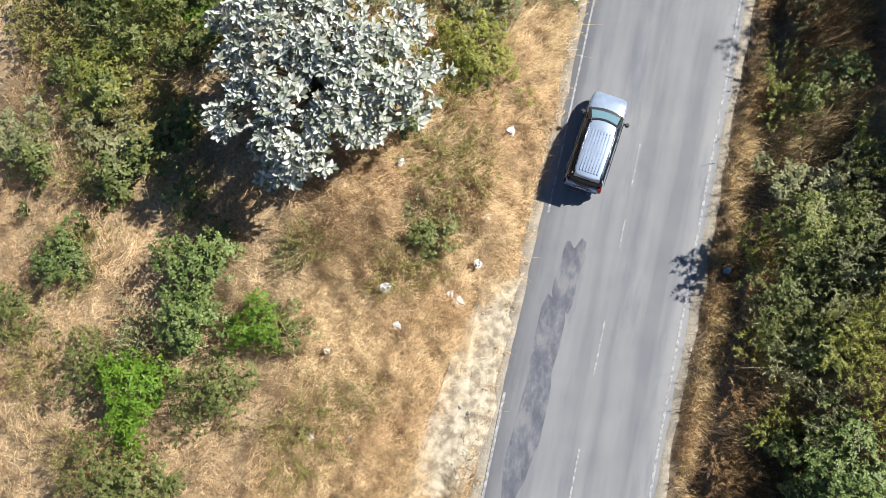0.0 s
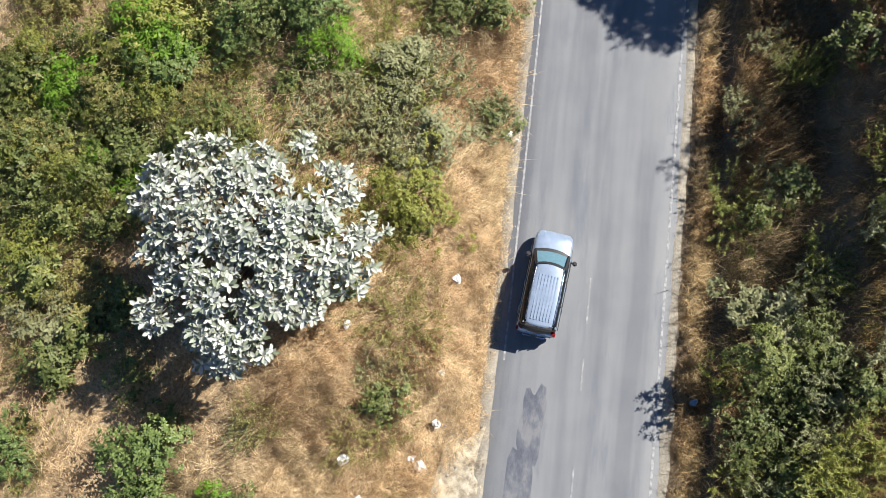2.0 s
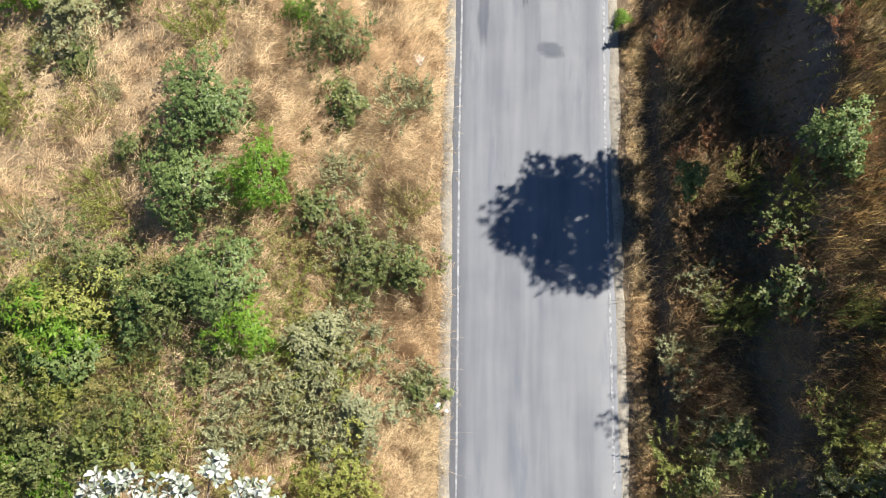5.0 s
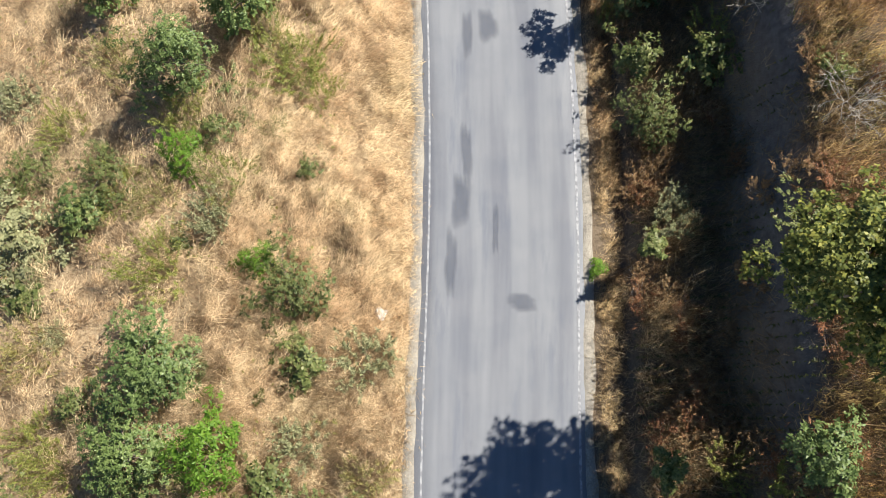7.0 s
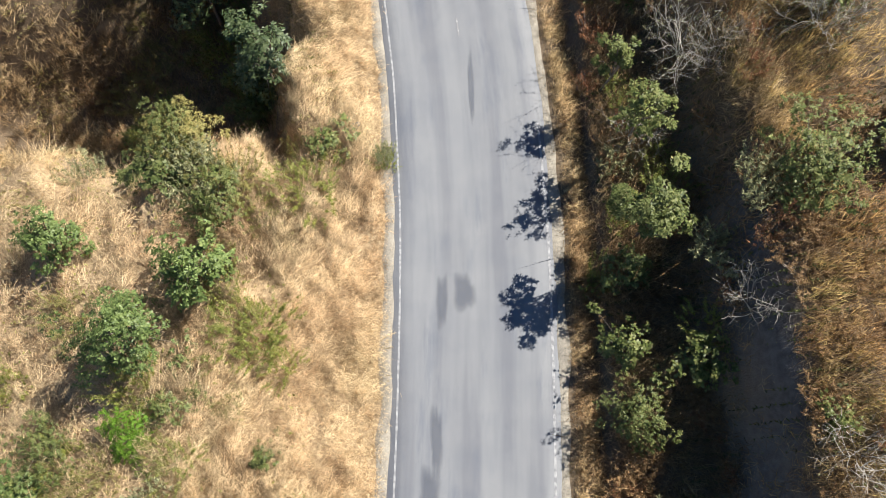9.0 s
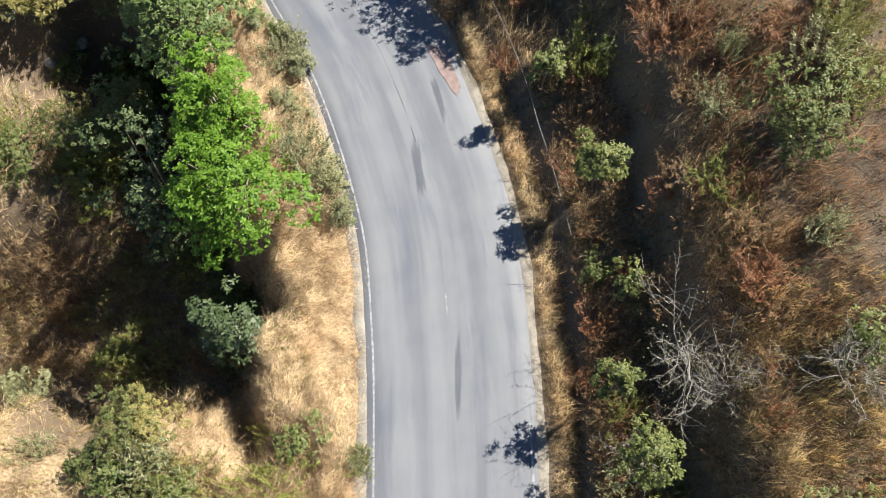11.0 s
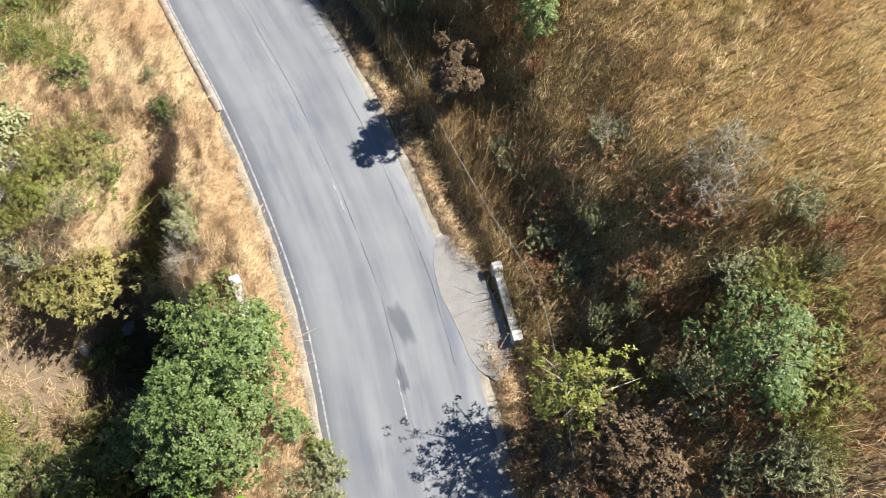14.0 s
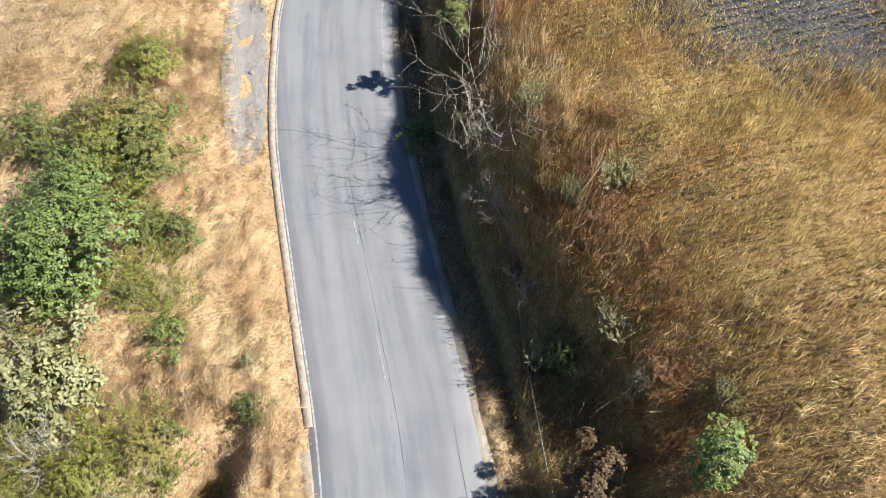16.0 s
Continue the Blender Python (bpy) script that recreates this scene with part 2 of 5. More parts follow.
c = mix(t, streak, c, (0.16, 0.165, 0.18))
t.links.new(c, b.inputs["Base Color"])
relief(t, b, noise_tex(t, 70.0, 4.0), 0.35, 0.008)

# bluish darker asphalt of old repairs
M_PATCH, t, b = material("repair_asphalt", 0.85)
c = ramp(t, noise_tex(t, 1.9, 8.0, "Object", (1.0, 0.4, 1.0), 0.72), [(0.4, (0.055, 0.065, 0.092)), (0.5, (0.11, 0.12, 0.145)), (0.6, (0.2, 0.202, 0.208))])
c = mix(t, 0.25, c, ramp(t, noise_tex(t, 45.0, 4.0), [(0.3, (0.08, 0.08, 0.09)), (0.7, (0.34, 0.34, 0.34))]))
t.links.new(c, b.inputs["Base Color"])
relief(t, b, noise_tex(t, 60.0, 4.0), 0.45, 0.01)

# thin smeared repairs, worn through in streaks
M_OLD_PATCH, t, b = material("worn_repair_smear", 0.85)
c = ramp(t, noise_tex(t, 2.2, 5.0, "Object", (1.0, 0.3, 1.0)), [(0.35, (0.115, 0.128, 0.158)), (0.65, (0.175, 0.184, 0.205))])
t.links.new(c, b.inputs["Base Color"])
cover = t.nodes.new("ShaderNodeAttribute")
cover.attribute_name = "cover"
gone = node(t, "ShaderNodeMapRange", To_Min=1.0, To_Max=0.5)
t.links.new(cover.outputs["Fac"], gone.inputs[0])
gone = gone.outputs[0]
clear = t.nodes.new("ShaderNodeBsdfTransparent")
ms = t.nodes.new("ShaderNodeMixShader")
t.links.new(gone, ms.inputs[0])
t.links.new(b.outputs[0], ms.inputs[1])
t.links.new(clear.outputs[0], ms.inputs[2])
t.links.new(ms.outputs[0], t.nodes["Material Output"].inputs[0])

# thermoplastic road marking, worn through to the asphalt
M_LINE, t, b = material("worn_white_marking", 0.7)
wear = mask(t, noise_tex(t, 5.0, 6.0), 0.4, 0.56)
c = mix(t, wear, (0.42, 0.415, 0.405), (0.235, 0.235, 0.235))
t.links.new(c, b.inputs["Base Color"])
M_LINE_OLD, t, b = material("nearly_gone_marking", 0.7)
wear = mask(t, noise_tex(t, 4.0, 6.0), 0.36, 0.5)
c = mix(t, wear, (0.42, 0.415, 0.4), (0.26, 0.255, 0.25))
t.links.new(c, b.inputs["Base Color"])

M_SAND, t, b = material("pale_gravel", 0.95)
c = ramp(t, noise_tex(t, 2.2, 6.0), [(0.4, (0.24, 0.18, 0.11)), (0.5, (0.52, 0.44, 0.29)), (0.62, (0.76, 0.68, 0.5))])
c = mix(t, 0.35, c, ramp(t, noise_tex(t, 30.0, 4.0), [(0.3, (0.18, 0.15, 0.12)), (0.7, (0.66, 0.6, 0.5))]))
t.links.new(c, b.inputs["Base Color"])
relief(t, b, noise_tex(t, 25.0, 6.0), 0.8, 0.04)
M_LOT, t, b = material("grey_packed_gravel", 0.95)
c = ramp(t, noise_tex(t, 1.4, 6.0), [(0.32, (0.2, 0.19, 0.175)), (0.66, (0.3, 0.285, 0.265))])
c = mix(t, 0.35, c, ramp(t, noise_tex(t, 30.0, 4.0), [(0.3, (0.13, 0.12, 0.11)), (0.7, (0.5, 0.47, 0.42))]))
t.links.new(c, b.inputs["Base Color"])
relief(t, b, noise_tex(t, 30.0, 6.0), 0.7, 0.03)
M_FRINGE, t, b = material("edge_gravel", 0.95)
c = ramp(t, noise_tex(t, 1.1, 5.0), [(0.35, (0.2, 0.17, 0.13)), (0.65, (0.42, 0.37, 0.28))])
c = mix(t, 0.45, c, ramp(t, noise_tex(t, 18.0, 5.0, "Object", None, 0.75), [(0.35, (0.1, 0.09, 0.075)), (0.65, (0.6, 0.55, 0.45))]))
t.links.new(c, b.inputs["Base Color"])
relief(t, b, noise_tex(t, 22.0, 5.0), 0.8, 0.03)
M_SEAM = plain("tar_seam_filler", (0.115, 0.12, 0.13), 0.8)
M_KERB = plain("earth_stained_kerb", (0.34, 0.29, 0.23), 0.9, spread=0.3, scale=4.0, bump=0.4)
M_RED = plain("red_laterite_dust", (0.3, 0.22, 0.19), 0.95, spread=0.25, scale=3.0, bump=0.4)
M_STONE = plain("grey_stone", (0.3, 0.28, 0.25), 0.9, spread=0.3, scale=5.0, bump=0.5)
M_WHITEWASH, t, b = material("whitewashed_concrete", 0.85)
c = ramp(t, noise_tex(t, 2.5, 6.0), [(0.34, (0.36, 0.34, 0.3)), (0.5, (0.62, 0.6, 0.56)), (0.7, (0.72, 0.71, 0.68))])
t.links.new(c, b.inputs["Base Color"])
relief(t, b, noise_tex(t, 20.0, 5.0), 0.4, 0.02)
M_CONCRETE = plain("weathered_concrete", (0.42, 0.39, 0.34), 0.9, spread=0.3, scale=3.0, bump=0.5)
M_PLASTIC = plain("white_plastic_litter", (0.78, 0.78, 0.77), 0.5, spread=0.1)
M_CARD = plain("pale_card_litter", (0.68, 0.64, 0.57), 0.8, spread=0.15)
M_BLUE = plain("blue_litter", (0.3, 0.42, 0.55), 0.5)
M_BARK = plain("grey_bark", (0.24, 0.19, 0.145), 0.9, spread=0.35, scale=8.0)
M_PALE_BARK = plain("pale_bare_twig", (0.5, 0.45, 0.37), 0.85, spread=0.2, scale=8.0)
M_CABLE = plain("grey_cable", (0.36, 0.35, 0.33), 0.6)

M_STRAW = grass_material("straw_grass", [(0.34, 0.22, 0.11), (0.64, 0.49, 0.28), (0.88, 0.75, 0.49), (0.76, 0.6, 0.36)], [(0.58, 0.37, 0.22), (0.76, 0.57, 0.37), (0.77, 0.65, 0.42)])
M_BROWN = grass_material("brown_slope_grass", [(0.2, 0.13, 0.07), (0.4, 0.27, 0.15), (0.55, 0.4, 0.22), (0.3, 0.25, 0.13)], [(0.26, 0.15, 0.08), (0.4, 0.27, 0.14), (0.34, 0.3, 0.15)])
M_GOLD = grass_material("golden_hill_grass", [(0.36, 0.2, 0.075), (0.54, 0.37, 0.14), (0.74, 0.55, 0.26), (0.55, 0.46, 0.17)], [(0.5, 0.27, 0.1), (0.66, 0.5, 0.2), (0.46, 0.46, 0.14)])
M_RUST = grass_material("rust_hill_grass", [(0.14, 0.065, 0.03), (0.28, 0.14, 0.065), (0.46, 0.26, 0.12), (0.32, 0.22, 0.09)], [(0.3, 0.13, 0.06), (0.38, 0.2, 0.09), (0.3, 0.22, 0.1)])
M_LIP = grass_material("red_brown_grass", [(0.22, 0.11, 0.05), (0.42, 0.23, 0.1), (0.64, 0.38, 0.18), (0.48, 0.32, 0.14)], [(0.46, 0.21, 0.09), (0.56, 0.31, 0.14), (0.44, 0.32, 0.14)])
M_VERGE = grass_material("orange_verge_grass", [(0.42, 0.28, 0.14), (0.68, 0.51, 0.28), (0.8, 0.66, 0.4), (0.55, 0.38, 0.19)], [(0.5, 0.31, 0.16), (0.66, 0.5, 0.27), (0.76, 0.64, 0.4)])
M_WEED = foliage("small_green_weeds", [(0.06, 0.085, 0.025), (0.13, 0.15, 0.05), (0.2, 0.19, 0.075)], 0.6, 0.25)

LEAF = {
    "silver": foliage("silver_white_leaf", [(0.14, 0.18, 0.1), (0.36, 0.4, 0.34), (0.56, 0.59, 0.57), (0.7, 0.72, 0.72)], 0.4, 0.08, 0.1),
    "umber": foliage("dark_withered_leaf", [(0.1, 0.065, 0.035), (0.2, 0.13, 0.07), (0.3, 0.2, 0.11)], 0.7, 0.15),
    "gold": foliage("golden_seed_head", [(0.4, 0.28, 0.11), (0.6, 0.46, 0.2), (0.75, 0.6, 0.3)], 0.7, 0.2),
    "tan": foliage("beige_seed_head", [(0.22, 0.18, 0.12), (0.36, 0.3, 0.22)], 0.8, 0.15),
    "blue": foliage("blue_green_leaf", [(0.06, 0.105, 0.026), (0.16, 0.235, 0.062), (0.32, 0.39, 0.14)], 0.45, 0.2),
    "dark": foliage("dark_green_leaf", [(0.03, 0.06, 0.018), (0.07, 0.115, 0.035), (0.13, 0.17, 0.07), (0.2, 0.24, 0.12)], 0.45, 0.2),
    "bright": foliage("bright_green_leaf", [(0.08, 0.18, 0.016), (0.18, 0.34, 0.03), (0.29, 0.45, 0.06)], 0.5, 0.34),
    "mid": foliage("mid_green_leaf", [(0.055, 0.085, 0.02), (0.13, 0.18, 0.045), (0.25, 0.285, 0.085), (0.36, 0.36, 0.14)], 0.5, 0.25),
    "yellow": foliage("yellow_green_leaf", [(0.15, 0.18, 0.035), (0.29, 0.32, 0.07), (0.44, 0.43, 0.12)], 0.5, 0.28),
    "slope": foliage("large_tree_leaf", [(0.04, 0.06, 0.014), (0.095, 0.13, 0.026), (0.2, 0.22, 0.045), (0.34, 0.33, 0.075)], 0.5, 0.15, 0.2),
    "grey": foliage("grey_green_leaf", [(0.15, 0.16, 0.07), (0.31, 0.32, 0.15), (0.48, 0.47, 0.26)], 0.6, 0.2),
    "olive": foliage("olive_dry_leaf", [(0.18, 0.17, 0.05), (0.33, 0.3, 0.1), (0.47, 0.41, 0.16)], 0.6, 0.25),
    "dry": foliage("dry_brown_leaf", [(0.2, 0.11, 0.05), (0.36, 0.22, 0.1), (0.48, 0.32, 0.16)], 0.7, 0.2),
    "red": foliage("rust_dry_leaf", [(0.2, 0.08, 0.035), (0.34, 0.15, 0.07), (0.46, 0.25, 0.13)], 0.7, 0.2),
}


# ---- building blocks ----
def mesh_of(name, verts, faces, mat, smooth=False, normals=None):
    """A mesh from arrays: verts (n, 3), faces (m, 3) or (m, 4)."""
    me = bpy.data.meshes.new(name)
    verts, faces = np.asarray(verts, np.float32), np.asarray(faces, np.int32)
    k = faces.shape[1]
    me.vertices.add(len(verts))
    me.vertices.foreach_set("co", verts.ravel())
    me.loops.add(faces.size)
    me.loops.foreach_set("vertex_index", faces.ravel())
    me.polygons.add(len(faces))
    me.polygons.foreach_set("loop_start", np.arange(0, faces.size, k, dtype=np.int32))
    me.polygons.foreach_set("loop_total", np.full(len(faces), k, np.int32))
    if smooth:
        me.polygons.foreach_set("use_smooth", np.ones(len(faces), bool))
    me.materials.append(mat)
    me.update(calc_edges=True)
    if normals is not None:
        nor = me.attributes.new("custom_normal", "FLOAT_VECTOR", "POINT")
        nor.data.foreach_set("vector", np.asarray(normals, np.float32).ravel())
    return me


def part(name, bm, mat, parent, label=""):
    """Links a bmesh as one mesh object under a thing or a part."""
    me = bpy.data.meshes.new(name)
    bm.to_mesh(me)
    bm.free()
    me.materials.append(mat)
    ob = new(name, me)
    ob.parent = parent
    return tagged(ob, label)


def tubes(paths, sides=5):
    """Tapered tubes along paths of (place, radius): one set of verts and quads."""
    verts, faces = [], []
    for path in paths:
        base = len(verts)
        for k, (p, r) in enumerate(path):
            q = Vector(path[min(k + 1, len(path) - 1)][0]) - Vector(path[max(k - 1, 0)][0])
            u = q.orthogonal().normalized()
            w = q.normalized().cross(u)
            for s in range(sides):
                a = 2 * math.pi * s / sides
                verts.append(tuple(Vector(p) + r * (math.cos(a) * u + math.sin(a) * w)))
        for k in range(len(path) - 1):
            for s in range(sides):
                a, b2 = base + k * sides + s, base + k * sides + (s + 1) % sides
                faces.append((a, b2, b2 + sides, a + sides))
    return np.array(verts), np.array(faces)


def leaf_cards(rng, places, facing, length, width, spread=0.7, axis=None):
    """Folded four-cornered leaves at the places, looking roughly along facing and pointing along axis where it is given."""
    n = len(places)
    f = facing + rng.normal(0, spread, (n, 3))
    f /= np.linalg.norm(f, axis=1)[:, None] + 1e-9
    a = rng.normal(0, 1, (n, 3)) if axis is None else axis + rng.normal(0, 0.2, (n, 3))
    a -= (a * f).sum(1)[:, None] * f
    a /= np.linalg.norm(a, axis=1)[:, None] + 1e-9
    s = np.cross(f, a)
    size = rng.uniform(0.6, 1.25, n)[:, None]
    L, Wd = length * size, width * size
    v = np.stack([places, places + a * L * 0.45 + s * Wd / 2 + f * Wd * 0.18, places + a * L - f * L * 0.1, places + a * L * 0.45 - s * Wd / 2 + f * Wd * 0.18], 1)
    return v.reshape(-1, 3), np.arange(4 * n).reshape(n, 4)[:, ::-1]


def oval_leaves(rng, places, facing, axis, length, width):
    """Broad leaves of two halves folded along the midrib, pointing along axis and drooping at the tip."""
    n = len(places)
    a = axis / (np.linalg.norm(axis, axis=1)[:, None] + 1e-9)
    f = facing - (facing * a).sum(1)[:, None] * a
    f /= np.linalg.norm(f, axis=1)[:, None] + 1e-9
    s = np.cross(f, a)
    size = rng.uniform(0.65, 1.2, n)[:, None]
    L, W = length * size, width * size
    row = lambda along, side, up: places + a * L * along + s * W * side + f * W * up
    v = np.stack([places, row(0.38, 0.42, 0.16), row(0.78, 0.4, 0.1), row(1.0, 0.0, -0.25), row(0.78, -0.4, 0.1), row(0.38, -0.42, 0.16)], 1)
    k = 6 * np.arange(n)[:, None]
    return v.reshape(-1, 3), np.concatenate([k + [0, 3, 2, 1], k + [0, 5, 4, 3]])


def sprays(rng, r, low, high, clumps, shoots, tight, per, reach, rough=0.25, lobed=1.0):
    """Leafy shoots that grow out of the clumps of an uneven dome: clump middles, leaf places, facings and pointing ways."""
    mid, tips, way = crown_places(rng, r, low, high, clumps, shoots, tight, rough, lobed)
    way = way + rng.normal(0, 0.35, way.shape)
    way /= np.linalg.norm(way, axis=1)[:, None] + 1e-9
    across = np.cross(way, rng.normal(0, 1, way.shape))
    across /= np.linalg.norm(across, axis=1)[:, None] + 1e-9
    other = np.cross(way, across)
    n = len(tips)
    step = np.tile(np.arange(per) / max(1, per - 1), n)
    turn = np.tile(np.arange(per) * 2.4, n) + np.repeat(rng.uniform(0, 6.3, n), per)
    rep = lambda q: np.repeat(q, per, 0)
    stretch = np.repeat(rng.uniform(0.6, 1.3, n), per) * reach
    places = rep(tips) + rep(way) * ((step - 0.5) * stretch)[:, None]
    side = rep(across) * np.cos(turn)[:, None] + rep(other) * np.sin(turn)[:, None]
    axis = side + rep(way) * (0.35 + 0.8 * step)[:, None]
    facing = rep(way) * 0.9 + np.array([0, 0, 0.55]) - side * 0.25
    return mid, np.maximum(places, [-99, -99, 0.04]), facing, axis


def soft_normals(places, corners, middle, facing):
    """Leaf normals between each leaf's own and the rounding of the whole crown."""
    rng = np.random.default_rng(len(places))
    n = places - middle
    n /= np.linalg.norm(n, axis=1)[:, None] + 1e-9
    own = facing + rng.normal(0, 0.55, n.shape)
    own /= np.linalg.norm(own, axis=1)[:, None] + 1e-9
    n = n * 0.45 + own * 0.75 + np.array([0, 0, 0.15])
    n /= np.linalg.norm(n, axis=1)[:, None] + 1e-9
    return np.repeat(n, corners, 0)


def leaf_blades(rng, places, facing, length, width, spread=0.5, axis=None):
    """Narrow three-cornered leaves at the places."""
    n = len(places)
    f = facing + rng.normal(0, spread, (n, 3))
    f /= np.linalg.norm(f, axis=1)[:, None] + 1e-9
    a = rng.normal(0, 1, (n, 3)) if axis is None else axis + rng.normal(0, 0.25, (n, 3))
    a -= (a * f).sum(1)[:, None] * f
    a /= np.linalg.norm(a, axis=1)[:, None] + 1e-9
    s = np.cross(f, a)
    size = rng.uniform(0.6, 1.3, n)[:, None]
    v = np.stack([places + s * width * size * 0.7, places - s * width * size * 0.7, places + a * length * 1.15 * size], 1)
    return v.reshape(-1, 3), np.arange(3 * n).reshape(n, 3)


def crown_places(rng, r, low, high, clumps, leaves, tight, rough=0.25, lobed=1.0):
    """Clump middles on an uneven dome, and leaf places with their outward ways."""
    k = rng.normal(0, 1, (clumps, 3))
    k[:, 2] = np.abs(k[:, 2]) * 0.9 - 0.12
    k /= np.linalg.norm(k, axis=1)[:, None]
    k *= rng.uniform(0.45, 1.0, clumps)[:, None] ** 0.6 * (1 + rng.normal(0, rough, clumps))[:, None]
    lobes = 1 + 0.22 * np.sin(np.arctan2(k[:, 1], k[:, 0]) * 3 + rng.uniform(0, 6)) + 0.12 * np.sin(np.arctan2(k[:, 1], k[:, 0]) * 5 + rng.uniform(0, 6))
    lobes = 1 + (lobes - 1) * lobed
    mid = np.stack([k[:, 0] * r * lobes * 0.85, k[:, 1] * r * lobes * 0.85, low + (high - low) * np.clip(k[:, 2] + 0.1, 0, 1.05)], 1)
    which = rng.integers(0, clumps, leaves)
    way = rng.normal(0, 1, (leaves, 3))
    way[:, 2] = np.abs(way[:, 2]) * 0.8 - 0.1
    way /= np.linalg.norm(way, axis=1)[:, None]
    size = tight * rng.uniform(0.55, 1.35, clumps)
    places = mid[which] + way * (size[which] * rng.uniform(0.35, 1.0, leaves) ** 0.5)[:, None] * np.array([1, 1, 0.75])
    facing = way * 0.6 + np.array([0, 0, 0.8]) + k[which] * 0.3
    return mid, np.maximum(places, [-99, -99, 0.04]), facing


def bush(name, rng, r, h, leaf, length, width, clumps, leaves, label, category, low=0.1, stems=9, bark=None, trunk=0.035, spread=0.7, tight=0.32, rough=0.25, lobed=1.0):
    """A plant: an Empty at its foot with stems and a crown of many small leaves."""
    thing = tagged(new(name), label, category)
    mid, places, facing, axis = sprays(rng, r, h * low, h * 0.92, clumps, leaves // 7, tight * r, 7, length * 1.5, rough, lobed)
    pick = mid[rng.permutation(len(mid))[:stems]]
    paths = []
    lead = np.array([rng.normal(0, 0.08), rng.normal(0, 0.08), h * 0.35])
    if trunk > 0.06:
        paths.append([((0, 0, -0.3), trunk * 1.3), (tuple(lead * 0.5), trunk), (tuple(lead), trunk * 0.75)])
    for m in pick:
        a = lead if trunk > 0.06 else np.array([rng.normal(0, 0.06), rng.normal(0, 0.06), -0.15])
        bend = a + (m - a) * 0.5 + np.array([rng.normal(0, 0.08 * r), rng.normal(0, 0.08 * r), 0.12 * h])
        w = trunk * (0.55 if trunk > 0.06 else 0.8)
        paths.append([(tuple(a), w), (tuple(bend), w * 0.6), (tuple(m), w * 0.25)])
    v, f = tubes(paths, 5)
    stem = new("trunk" if trunk > 0.06 else "stem_tangle", mesh_of(name + "_stems", v, f, bark or M_BARK, True))
    stem.parent = thing
    v, f = leaf_cards(rng, places, facing, length * 1.2, width * 1.1, spread * 0.35, axis)
    near = mid[((places[::1, None, :] - mid[None]) ** 2).sum(2).argmin(1)] if len(places) * len(mid) < 3e6 else np.array([0, 0, h * 0.5])
    core = 0.5 * near + 0.5 * np.array([0, 0, h * (low + 0.25)])
    crown = new("crown", mesh_of(name + "_leaves", v, f, LEAF[leaf], normals=soft_normals(places, 4, core, facing)))
    crown.parent = thing
    return thing


def weeds(name, rng, r, h, leaf, stalks, per, label, category, length=0.11, width=0.035, lean=0.35):
    """Tall upright weeds: many stalks with narrow leaves along them."""
    thing = tagged(new(name), label, category)
    a = rng.uniform(0, 2 * math.pi, stalks)
    rad = r * np.sqrt(rng.uniform(0, 1, stalks)) * (0.8 + 0.25 * np.sin(3 * a + rng.uniform(0, 6)))
    foot = np.stack([rad * np.cos(a), rad * np.sin(a), np.zeros(stalks)], 1)
    top = foot + np.stack([np.cos(a) * rad * lean + rng.normal(0, 0.16, stalks), np.sin(a) * rad * lean + rng.normal(0, 0.16, stalks), h * rng.uniform(0.55, 1.05, stalks)], 1)
    v, f = tubes([[((0, 0, -0.25), 0.02), (tuple(p - [0, 0, 0.08]), 0.011), (tuple(q), 0.004)] for p, q in zip(foot[:45], top[:45])], 3)
    f = np.where(f % 9 < 3, f % 9, f)
    stem = new("stem_tangle", mesh_of(name + "_stems", v, f, M_PALE_BARK if leaf in ("dry", "red") else M_BARK))
    stem.parent = thing
    n = stalks * per
    k = np.repeat(np.arange(stalks), per)
    s = rng.uniform(0.2, 1.02, n)[:, None]
    places = foot[k] + (top[k] - foot[k]) * s + rng.normal(0, 0.02, (n, 3))
    out = rng.normal(0, 1, (n, 3))
    out[:, 2] = np.abs(out[:, 2])
    v, f = leaf_blades(rng, places, np.array([0, 0, 0.7]) + out * 0.5, length, width, 0.5, (top - foot)[k] * 0.5 + out * 0.5)
    crown = new("crown", mesh_of(name + "_leaves", v, f, LEAF[leaf]))
    crown.parent = thing
    return thing


def twigs(rng, start, way, length, radius, depth, out, droop=0.0):
    """A branching bare limb, as paths for tubes."""
    path, p, d = [], Vector(start), Vector(way).normalized()
    steps = 4
    for k in range(steps + 1):
        path.append((tuple(p), radius * (1 - 0.6 * k / steps)))
        p = p + d * length / steps
        d = (d + Vector(rng.normal(0, 0.16, 3)) + Vector((0, 0, 0.06 - droop))).normalized()
        if depth > 0 and k >= 1:
            for _ in range(1 + int(rng.random() < 0.5)):
                side = (d + Vector(rng.normal(0, 0.75, 3))).normalized()
                twigs(rng, p, side, length * rng.uniform(0.45, 0.7), radius * 0.55, depth - 1, out, droop)
    out.append(path)


